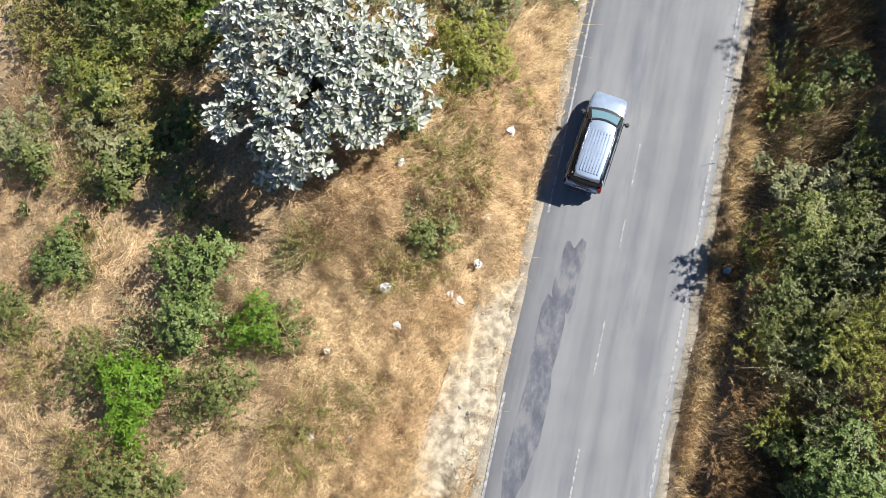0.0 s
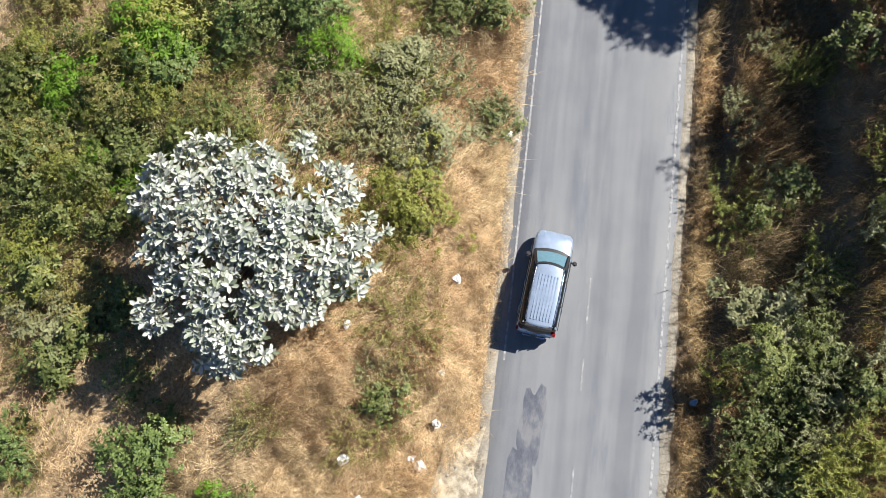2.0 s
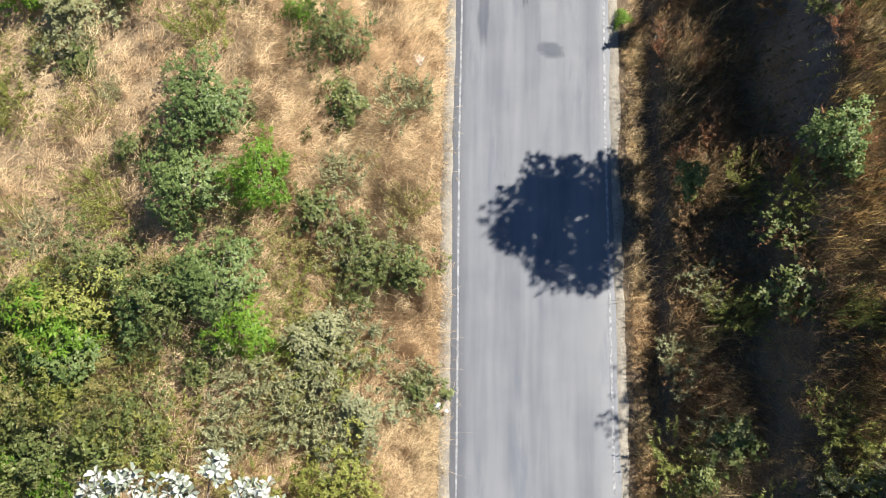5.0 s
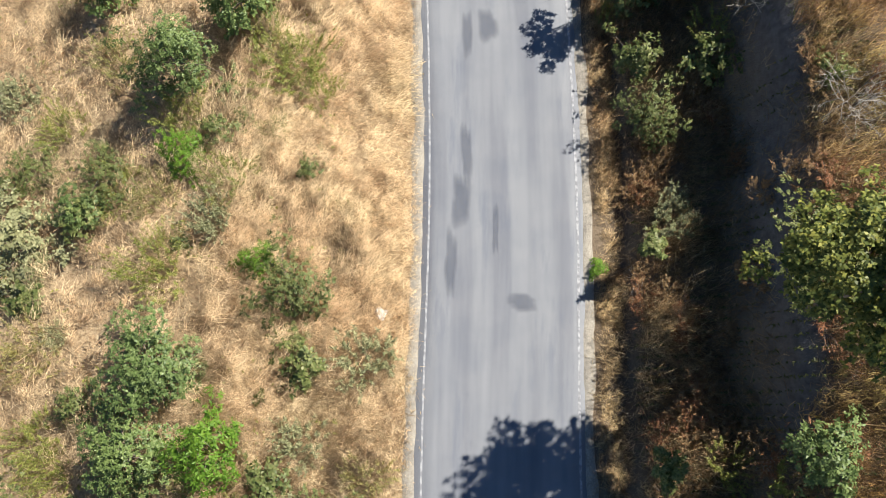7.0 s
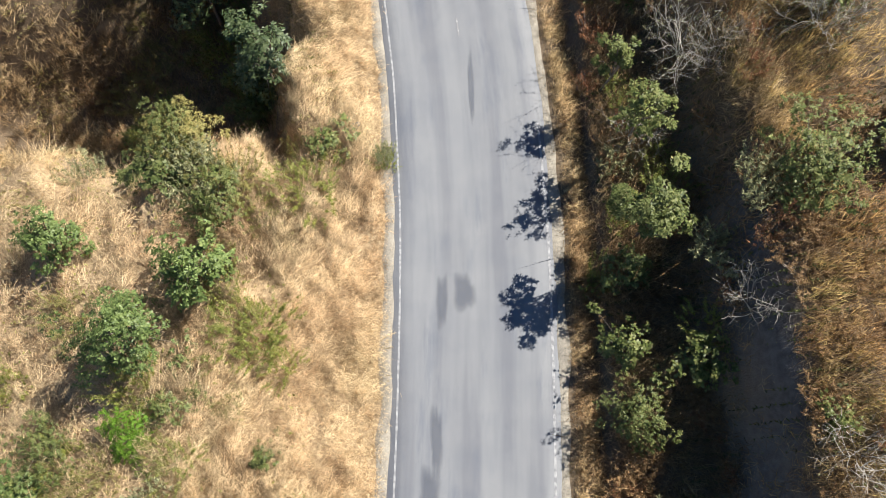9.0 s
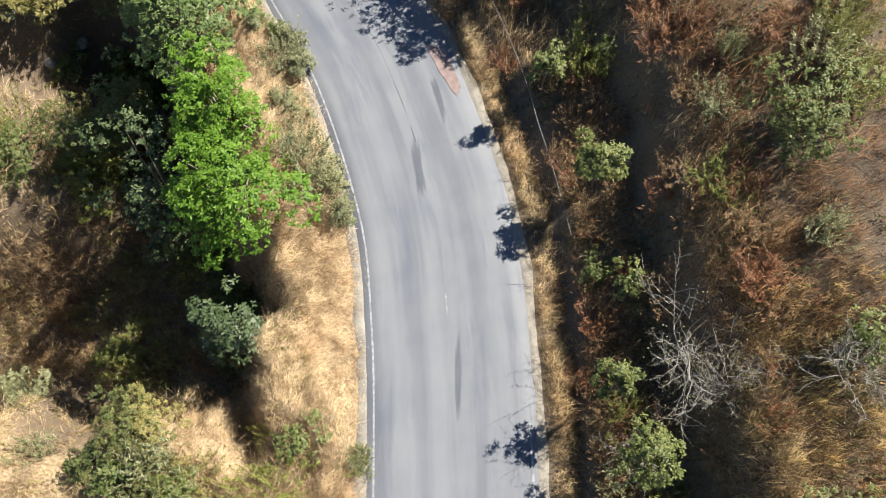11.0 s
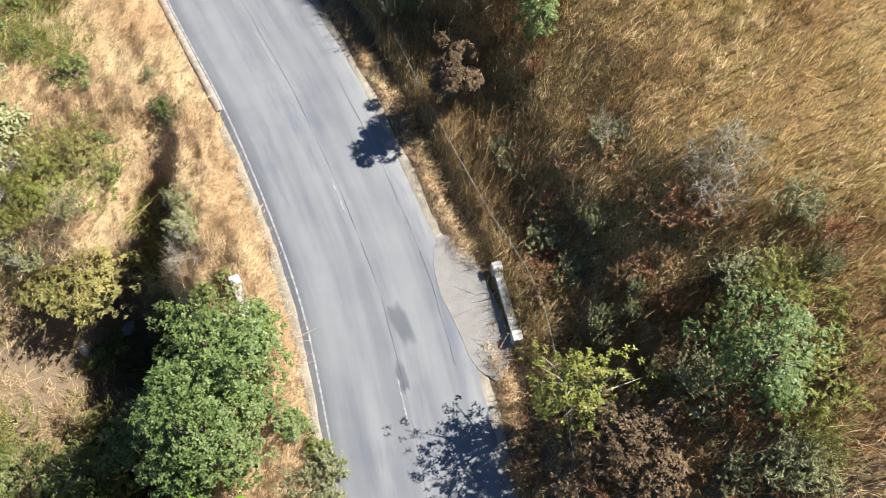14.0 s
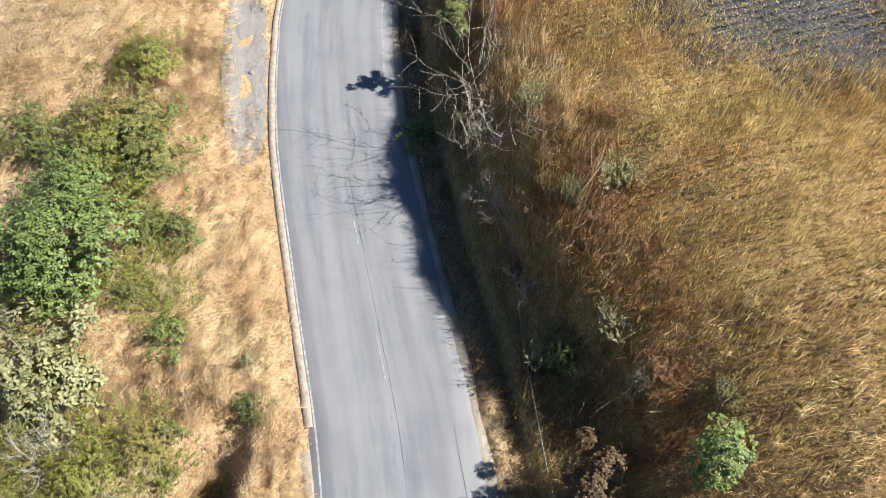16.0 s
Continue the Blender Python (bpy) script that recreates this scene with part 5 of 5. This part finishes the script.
# the large slope tree, then bank trees, two added unseen to shade the slope
for k, (x, y, r, h) in enumerate([(12.2, 19.2, 3.3, 8.9), (16.2, 2.5, 4.2, 8.0), (16.8, 9.5, 4.0, 7.5), (21.5, 30.0, 2.2, 3.2), (18.6, 38.6, 1.8, 2.2)]):
    place(bush("slope_tree", R(220 + k), r, h, "slope" if k == 0 else "dark", 0.13, 0.085, 130, 34000 if k == 0 else 7000, "large yellow-green leafy tree on the slope" if k == 0 else "tall dark green tree on the upper slope", "tree", 0.55 if k == 0 else 0.4, 20, trunk=0.18, tight=0.22, rough=0.14), x, y)
# slender roadside trees on the right bank, inferred from their shadows on the road
for k, (x, y, r, h, n) in enumerate([(8.9, 36.6, 1.5, 5.5, 1700), (9.0, 41.2, 1.2, 5.4, 800), (8.0, 44.1, 0.8, 5.2, 400), (7.9, 53.5, 1.2, 3.8, 1100), (5.7, 58.5, 0.8, 3.6, 500), (4.1, 65.4, 2.4, 5.1, 3400), (-7.0, 80.8, 1.6, 4.5, 2100), (-25.3, 98.8, 0.9, 4.3, 800), (6.3, -5.1, 1.2, 4.2, 900), (7.4, 13.6, 0.8, 2.8, 500), (7.6, 22.6, 0.6, 2.7, 350)]):
    place(bush("slender_tree", R(240 + k), r, h, "umber" if r > 1.55 else "mid", 0.12, 0.065, 22, int(n * (2.2 if r > 2 else 3.4)), "roadside tree with a loose crown of dried brown leaves" if r > 1.55 else "slender roadside tree with a loose crown", "tree", 0.55, 10, trunk=0.065, tight=0.3, rough=0.3), x, y)
for k, (x, y, r, h) in enumerate([(-19.9, 92.3, 1.6, 5.5), (-21.6, 94.8, 1.7, 5.5)]):
    place(bare_shrub("bare_tree", R(270 + k), r, h, "tall leafless tree with forking branches", "tree", 3, 2, M_PALE_BARK, 20, "dry", 0.028), x, y)
place(bush("olive_tree", R(250), 2.2, 6.3 - height(2.1, 66.8), "yellow", 0.13, 0.07, 44, 3000, "loose olive-green tree with pale arching limbs", "tree", 0.5, 26, M_PALE_BARK, 0.1, tight=0.3, rough=0.35), 2.1, 66.8)
for k, (x, y, r, h) in enumerate([(11.3, 44.8, 2.0, 3.2), (15.9, 44.0, 1.1, 1.6), (5.6, 77.2, 1.2, 1.6)]):
    place(bare_shrub("grey_twiggy_shrub", R(260 + k), r, h, "grey-green twiggy shrub with fine drooping twigs", "shrub", 10, 2, M_PALE_BARK, 900, "grey", 0.03), x, y)


# ---- small things ----
def crumple(name, x, y, size, mat, label, seed, lift=0.3):
    """A crumpled bag or scrap lying in the grass."""
    bm = bmesh.new()
    bmesh.ops.create_icosphere(bm, subdivisions=2, radius=size)
    rng = np.random.default_rng(seed)
    for v in bm.verts:
        v.co = Vector((v.co.x * (1 + rng.normal(0, 0.28)), v.co.y * (0.75 + rng.normal(0, 0.25)), v.co.z * 0.35 + rng.normal(0, 0.03)))
    ob = part(name, bm, mat, None)
    ob.matrix_basis = pose(x, y, height(x, y) + lift, 0, 0, seed * 47)
    return tagged(ob, label, "litter")


for k, (x, y, s, m) in enumerate([(-3.95, 4.45, 0.22, 0), (-5.9, -2.3, 0.24, 0), (-9.5, -11.9, 0.2, 0), (-10.3, -10.3, 0.27, 0), (-6.4, -8.6, 0.18, 1), (-4.1, 20.5, 0.3, 1), (-7.0, -10.4, 0.24, 0), (-7.4, -10.1, 0.15, 0), (-10.6, -4.6, 0.2, 0), (-12.3, -17.2, 0.2, 1), (-12.3, -13.5, 0.15, 1), (4.6, -7.0, 0.17, 2), (-6.3, -6.4, 0.14, 1), (-10.6, -17.0, 0.12, 2), (-3.5, 4.3, 0.1, 0)]):
    crumple("litter_scrap", x, y, s, (M_PLASTIC, M_CARD, M_BLUE)[m], ("crumpled white plastic bag in dry grass", "pale torn card scrap in dry grass", "pale blue plastic scrap in the verge")[m], 300 + k)


def stone(x, y, size, seed, ground_z=None):
    bm = bmesh.new()
    bmesh.ops.create_icosphere(bm, subdivisions=2, radius=size)
    rng = np.random.default_rng(seed)
    for v in bm.verts:
        v.co = Vector((v.co.x * (1 + rng.normal(0, 0.1)), v.co.y * (0.8 + rng.normal(0, 0.1)), v.co.z * 0.6))
    ob = part("stone", bm, M_STONE, None)
    ob.matrix_basis = pose(x, y, height(x, y) + size * 0.25, 0, 0, seed * 31)
    return tagged(ob, "rough grey stone lying beside the road", "stone", "roadside stones")


rng = R(5)
for k in range(26):
    x = -5.9 + rng.normal(0, 0.7)
    stone(x, rng.uniform(-20, -7), rng.uniform(0.05, 0.11), 400 + k)
for k, (x, y, s) in enumerate([(-33.6, 88.6, 0.17), (-35.8, 92.6, 0.2), (-34.6, 88.3, 0.14), (-3.65, 42.7, 0.22), (-22, 66.5, 0.5), (-24.5, 66, 0.6), (-23.2, 64.5, 0.45), (-26, 66.8, 0.5), (-23.6, 78.1, 0.25), (-22.9, 77.4, 0.28), (-22.3, 76.8, 0.22), (-21.6, 76.2, 0.28)]):
    stone(x, y, s, 440 + k)


def block(bm, x0, x1, y0, y1, z0, z1, soft=0.02):
    """A box with softened edges, into a bmesh."""
    made = bmesh.ops.create_cube(bm, size=1.0, matrix=Matrix.Translation(((x0 + x1) / 2, (y0 + y1) / 2, (z0 + z1) / 2)) @ Matrix.Diagonal((x1 - x0, y1 - y0, z1 - z0, 1)))
    if soft:
        edges = {e for v in made["verts"] for e in v.link_edges}
        bmesh.ops.bevel(bm, geom=list(edges), offset=soft, segments=2, affect="EDGES")


def parapet(x, y, turn, length, label):
    """A low culvert wall with a square post at each end."""
    thing = tagged(new("culvert_parapet"), label, "parapet")
    bm = bmesh.new()
    block(bm, -0.17, 0.17, -length / 2, length / 2, -1.6, 0.4, 0.03)
    part("wall", bm, M_CONCRETE, thing)
    bm = bmesh.new()
    block(bm, -0.2, 0.2, -length / 2 + 0.22, length / 2 - 0.22, 0.4, 0.47, 0.02)
    part("coping", bm, M_WHITEWASH, thing)
    for s in (-1, 1):
        bm = bmesh.new()
        block(bm, -0.25, 0.25, s * length / 2 - 0.24, s * length / 2 + 0.24, -1.2, 0.72, 0.04)
        part("post", bm, M_WHITEWASH, thing, "whitewashed end post")
    thing.matrix_basis = pose(x, y, 0, 0, 0, turn)
    return thing


parapet(-1.72, 71.1, 30.5, 3.5, "low whitewashed culvert wall with end posts")
parapet(-13.0, 67.0, 40.0, 3.4, "low whitewashed culvert wall half hidden by a tree")

cable = bpy.data.curves.new("cable", "CURVE")
cable.dimensions, cable.bevel_depth = "3D", 0.014
spl = cable.splines.new("POLY")
run = spline([(6.9, 51.0), (5.9, 55.4), (3.9, 61.9), (0.0, 70.9), (-4.6, 75.9), (-11.2, 83.4), (-16.0, 89.2), (-22.0, 96.5)], 1.5)
spl.points.add(len(run) - 1)
for p, (x, y) in zip(spl.points, run):
    p.co = (x, y, height(x, y) + 0.75, 1)
cable.materials.append(M_CABLE)
tagged(new("roadside_cable", cable), "thin grey cable strung low along the weedy ditch", "cable")


# ---- the car ----
def paint():
    m, t, b = material("silver_blue_car_paint", 0.3, 0.35)
    f = noise_tex(t, 3.0, 4.0)
    t.links.new(ramp(t, f, [(0.35, (0.33, 0.41, 0.52)), (0.7, (0.4, 0.48, 0.6))]), b.inputs["Base Color"])
    b.inputs["Coat Weight"].default_value = 0.6
    return m


M_PAINT = paint()
M_GLASS = plain("dark_tinted_glass", (0.012, 0.016, 0.02), 0.05, spread=0.05)
M_GLASS.node_tree.nodes["Principled BSDF"].inputs["Specular IOR Level"].default_value = 0.25
# the light teal base colour carries the windscreen's sky reflection
M_SCREEN = plain("sky_toned_windscreen", (0.13, 0.24, 0.29), 0.06, spread=0.1)
M_TRIM = plain("black_plastic_trim", (0.02, 0.02, 0.022), 0.5)
M_DARK_PAINT = plain("dark_maroon_tailgate", (0.05, 0.022, 0.024), 0.3)
M_CHROME = plain("chrome", (0.75, 0.75, 0.76), 0.15, 1.0, spread=0.03)
M_RUBBER = plain("tyre_rubber", (0.02, 0.02, 0.02), 0.85)
M_ALLOY = plain("alloy_rim", (0.5, 0.5, 0.52), 0.3, 0.9)
M_TAIL = plain("red_lamp_lens", (0.24, 0.012, 0.014), 0.15)
M_LAMP = plain("clear_lamp_lens", (0.6, 0.62, 0.65), 0.1)
M_PLATE = plain("plate_white", (0.75, 0.75, 0.72), 0.5)


def loft(rings, close=True, caps=True):
    """A skin through rings of equal count."""
    bm = bmesh.new()
    rows = [[bm.verts.new(p) for p in ring] for ring in rings]
    n = len(rows[0])
    for a, b in zip(rows, rows[1:]):
        for k in range(n if close else n - 1):
            bm.faces.new((a[k], a[(k + 1) % n], b[(k + 1) % n], b[k]))
    if caps:
        bm.faces.new(rows[0][::-1])
        bm.faces.new(rows[-1])
    bmesh.ops.recalc_face_normals(bm, faces=bm.faces)
    for f in bm.faces:
        f.smooth = True
    return bm


def hull(y, w, low, high, crown=0.03):
    """A rounded car cross-section."""
    side = [(0.0, low), (0.55 * w, low), (0.86 * w, low + 0.02), (0.96 * w, low + 0.1), (1.0 * w, low + 0.45 * (high - low)), (0.985 * w, low + 0.78 * (high - low)), (0.93 * w, high - 0.035), (0.84 * w, high - 0.004), (0.5 * w, high + crown * 0.7), (0.0, high + crown)]
    return [(x, y, z) for x, z in side] + [(-x, y, z) for x, z in side[-2:0:-1]]


def strip(corners, thick, mat, name, parent, label=""):
    """A thin plate with four corners, thickened inwards along its normal."""
    bm = bmesh.new()
    a = [Vector(c) for c in corners]
    nrm = (a[1] - a[0]).cross(a[3] - a[0]).normalized()
    grid = []
    for o in (0, -thick):
        grid.append([bm.verts.new(c + nrm * o) for c in a])
    bm.faces.new(grid[0])
    bm.faces.new(grid[1][::-1])
    for k in range(4):
        bm.faces.new((grid[0][k], grid[1][k], grid[1][(k + 1) % 4], grid[0][(k + 1) % 4]))
    bmesh.ops.recalc_face_normals(bm, faces=bm.faces)
    bmesh.ops.bevel(bm, geom=list(bm.edges), offset=min(0.012, thick * 0.4), segments=1, affect="EDGES")
    return part(name, bm, mat, parent, label)


def screen(front, mat, name, parent, curve=0.1, label=""):
    """A curved windscreen between a lower and an upper edge, each (half width, y, z)."""
    (w0, y0, z0), (w1, y1, z1) = front
    rings = []
    for t in np.linspace(0, 1, 6):
        w, y, z = w0 + (w1 - w0) * t, y0 + (y1 - y0) * t, z0 + (z1 - z0) * t
        rings.append([(w * u, y - curve * u * u, z) for u in np.linspace(-1, 1, 13)])
    return part(name, loft(rings, False, False), mat, parent, label)


def car():
    thing = tagged(new("parked_car"), "silver-blue estate people carrier with ribbed roof on the road", "car")
    body = part("body", loft([hull(*s) for s in ((2.29, 0.58, 0.42, 0.66), (2.25, 0.7, 0.34, 0.76), (2.12, 0.8, 0.27, 0.88), (1.85, 0.855, 0.25, 0.96), (1.45, 0.875, 0.25, 1.0), (1.08, 0.88, 0.25, 1.03), (0.5, 0.885, 0.25, 1.02, 0), (-0.6, 0.885, 0.25, 1.03, 0), (-1.6, 0.885, 0.25, 1.05, 0), (-2.05, 0.87, 0.27, 1.06, 0), (-2.24, 0.83, 0.33, 1.03, 0), (-2.3, 0.76, 0.42, 0.95, 0))]), M_PAINT, thing)
    # bonnet creases and the dark cowl below the windscreen
    for s in (-1, 1):
        strip([(s * 0.46, 2.08, 0.925), (s * 0.49, 2.08, 0.925), (s * 0.6, 1.42, 1.02), (s * 0.57, 1.42, 1.025)], 0.012, M_PAINT, "bonnet_crease", body)
    part("cowl", loft([[(0.76 * u, 1.41 - 0.14 * u * u + o, 1.052 - 0.02 * u * u + dz) for u in np.linspace(-1, 1, 11)] for o, dz in ((0.04, 0.0), (0, 0.012), (-0.1, 0.03))], False, False), M_TRIM, body)
    # cabin glass, then the roof on it
    cabin = []
    for w, yf, yb, z in ((0.82, 1.3, -2.2, 1.02), (0.8, 1.17, -2.2, 1.14), (0.74, 0.82, -2.12, 1.45), (0.66, 0.55, -2.0, 1.66)):
        ring = [(w * u, yf - 0.13 * u * u, z) for u in np.linspace(-1, 1, 9)] + [(w * u, yb + 0.06 * u * u, z) for u in np.linspace(1, -1, 9)]
        cabin.append(ring)
    part("cabin_glass", loft(cabin), M_GLASS, thing, "dark tinted side windows")
    screen(((0.755, 1.34, 1.05), (0.625, 0.62, 1.645)), M_SCREEN, "windscreen", thing, 0.13, "green-tinted windscreen with a sky reflection in its colour")
    roof_rings = []
    for y, w in ((0.69, 0.55), (0.61, 0.62), (0.2, 0.655), (-0.8, 0.665), (-1.6, 0.655), (-1.98, 0.63), (-2.08, 0.57)):
        z = 1.7 - 0.028 * abs(y + 0.7) ** 1.6
        roof_rings.append([(w * u, y - (0.1 * u * u if y > -0.2 else -0.05 * u * u), z + 0.045 * (1 - u * u) - (0.04 if abs(u) > 0.99 else 0)) for u in np.linspace(-1, 1, 15)] + [(w * u * 0.98, y - (0.1 * u * u if y > -0.2 else -0.05 * u * u), z - 0.07) for u in np.linspace(1, -1, 15)])
    roof = part("roof", loft(roof_rings), M_PAINT, thing)
    part("windscreen_header", loft([[(0.6 * u, y - 0.11 * u * u, z - 0.02 * u * u) for u in np.linspace(-1, 1, 11)] for y, z in ((0.74, 1.665), (0.7, 1.71), (0.64, 1.735))], False, False), M_TRIM, roof, "black windscreen header strip")
    for k in range(7):
        x = -0.39 + 0.13 * k
        bm = bmesh.new()
        zc = 1.695 + 0.045 * (1 - (x / 0.66) ** 2)
        block(bm, x - 0.03, x + 0.03, -1.82, 0.15, zc - 0.03, zc + 0.007, 0.006)
        part("roof_rib", bm, M_PAINT, roof)
    for s in (-1, 1):
        v, f = tubes([[((s * 0.6, 0.4, 1.7), 0.018), ((s * 0.615, 0.3, 1.745), 0.02), ((s * 0.62, -0.9, 1.755), 0.02), ((s * 0.615, -1.75, 1.74), 0.02), ((s * 0.6, -1.88, 1.69), 0.018)]], 8)
        rail = new("roof_rail", mesh_of("roof_rail", v, f, M_CHROME, True))
        rail.parent = roof
        tagged(rail, "bright roof rail")
        # sills, belt line and pillars
        strip([(s * 0.887, 1.2, 1.0), (s * 0.887, -2.0, 1.03), (s * 0.86, -2.0, 1.055), (s * 0.85, 1.0, 1.04)], 0.02, M_TRIM, "belt_moulding", thing)
        strip([(s * 0.89, 1.35, 0.33), (s * 0.89, -1.3, 0.33), (s * 0.9, -1.3, 0.42), (s * 0.9, 1.35, 0.42)], 0.03, M_TRIM, "side_sill", thing)
        for a, c in ((0.2, -0.06), (-0.9, -0.11), (-1.9, -0.07)):
            strip([(s * 0.825, a, 1.05), (s * 0.825, a - 0.1, 1.05), (s * 0.672, a - 0.1 + c * 0.5, 1.655), (s * 0.672, a + c * 0.5, 1.655)], 0.025, M_PAINT if a < -1.5 else M_TRIM, "pillar", thing)
        strip([(s * 0.83, 1.24, 1.06), (s * 0.72, 1.34, 1.07), (s * 0.585, 0.6, 1.69), (s * 0.675, 0.5, 1.67)], 0.03, M_TRIM, "windscreen_pillar", thing)
        for y in (-0.15, -1.15):
            bm = bmesh.new()
            block(bm, s * 0.905 - 0.02, s * 0.905 + 0.02, y - 0.09, y + 0.09, 0.86, 0.89, 0.008)
            part("door_handle", bm, M_CHROME, thing)
        bm = bmesh.new()
        block(bm, min(s * 0.93, s * 1.13), max(s * 0.93, s * 1.13), 0.9, 1.1, 1.0, 1.17, 0.045)
        mirror = part("door_mirror", bm, M_TRIM, thing, "black door mirror")
        bm = bmesh.new()
        block(bm, min(s * 0.85, s * 0.96), max(s * 0.85, s * 0.96), 0.98, 1.05, 1.02, 1.06, 0.012)
        part("mirror_arm", bm, M_TRIM, mirror)
        strip([(s * 0.74, 2.06, 0.68), (s * 0.44, 2.2, 0.66), (s * 0.46, 2.16, 0.84), (s * 0.76, 1.93, 0.89)], 0.05, M_LAMP, "headlight", thing, "clear headlight")
        strip([(s * 0.82, -2.18, 0.82), (s * 0.66, -2.29, 0.82), (s * 0.64, -2.24, 1.12), (s * 0.79, -2.12, 1.12)], 0.06, M_TAIL, "tail_light", thing, "red tail light")
        bm = bmesh.new()
        block(bm, s * 0.8 - 0.06, s * 0.8 + 0.05, -2.3, -2.1, 0.72, 0.98, 0.03)
        part("tail_light", bm, M_TAIL, thing, "red tail light")
        for y in (1.38, -1.37):
            bm = bmesh.new()
            bmesh.ops.create_cone(bm, cap_ends=True, segments=28, radius1=0.335, radius2=0.335, depth=0.21, matrix=Matrix.Translation((s * 0.775, y, 0.335)) @ Matrix.Rotation(radians(90), 4, "Y"))
            bmesh.ops.bevel(bm, geom=[e for e in bm.edges if abs(e.verts[0].co.x - e.verts[1].co.x) < 1e-4], offset=0.03, segments=2, affect="EDGES")
            wheel = part("tyre", bm, M_RUBBER, thing)
            bm = bmesh.new()
            bmesh.ops.create_cone(bm, cap_ends=True, segments=20, radius1=0.21, radius2=0.19, depth=0.03, matrix=Matrix.Translation((s * 0.885, y, 0.335)) @ Matrix.Rotation(radians(90 * s), 4, "Y"))
            part("rim", bm, M_ALLOY, wheel)
    # tail
    screen(((0.68, -2.235, 1.1), (0.6, -2.02, 1.6)), M_GLASS, "rear_window", thing, -0.05, "dark rear window")
    bm = bmesh.new()
    block(bm, -0.58, 0.58, -2.14, -1.98, 1.64, 1.675, 0.015)
    part("rear_spoiler", bm, M_TRIM, roof)
    part("rear_bumper", loft([[(x * u, -2.31 - dy + 0.12 * u * u, z) for u in np.linspace(-1, 1, 11)] for x, dy, z in ((0.82, -0.05, 0.3), (0.86, 0.02, 0.36), (0.87, 0.04, 0.52), (0.85, 0.0, 0.6))], False, False), M_TRIM, thing)
    part("tailgate", loft([[(x * u, -2.315 - dy + 0.1 * u * u, z) for u in np.linspace(-1, 1, 11)] for x, dy, z in ((0.8, 0.0, 0.6), (0.79, 0.0, 0.8), (0.76, -0.02, 0.98), (0.72, -0.07, 1.09))], False, False), M_DARK_PAINT, thing, "dark glossy tailgate")
    for z, w in ((0.64, 0.7), (0.9, 0.42)):
        bm = bmesh.new()
        block(bm, -w, w, -2.35, -2.28, z - 0.022, z + 0.022, 0.01)
        part("chrome_strip", bm, M_CHROME, thing)
    bm = bmesh.new()
    block(bm, -0.25, 0.25, -2.335, -2.31, 0.72, 0.83, 0.005)
    part("number_plate", bm, M_PLATE, thing, "plain white number plate")
    for s in (-1, 1):
        bm = bmesh.new()
        block(bm, s * 0.3 - 0.2, s * 0.3 + 0.2, -2.42, -2.36, 0.33, 0.37, 0.012)
        part("bumper_guard", bm, M_CHROME, thing)
    bm = bmesh.new()
    block(bm, -0.42, 0.42, 2.2, 2.28, 0.56, 0.72, 0.02)
    part("grille", bm, M_TRIM, thing)
    # black wheel arch discs around the tyres
    for s in (-1, 1):
        for y in (1.38, -1.37):
            bm = bmesh.new()
            bmesh.ops.create_cone(bm, cap_ends=True, segments=28, radius1=0.39, radius2=0.39, depth=0.04, matrix=Matrix.Translation((s * 0.866, y, 0.36)) @ Matrix.Rotation(radians(90), 4, "Y"))
            part("wheel_arch", bm, M_TRIM, thing)
    thing.matrix_basis = pose(-2.05, -2.25, 0.0, 0, 0, -9.5)
    return thing


car()
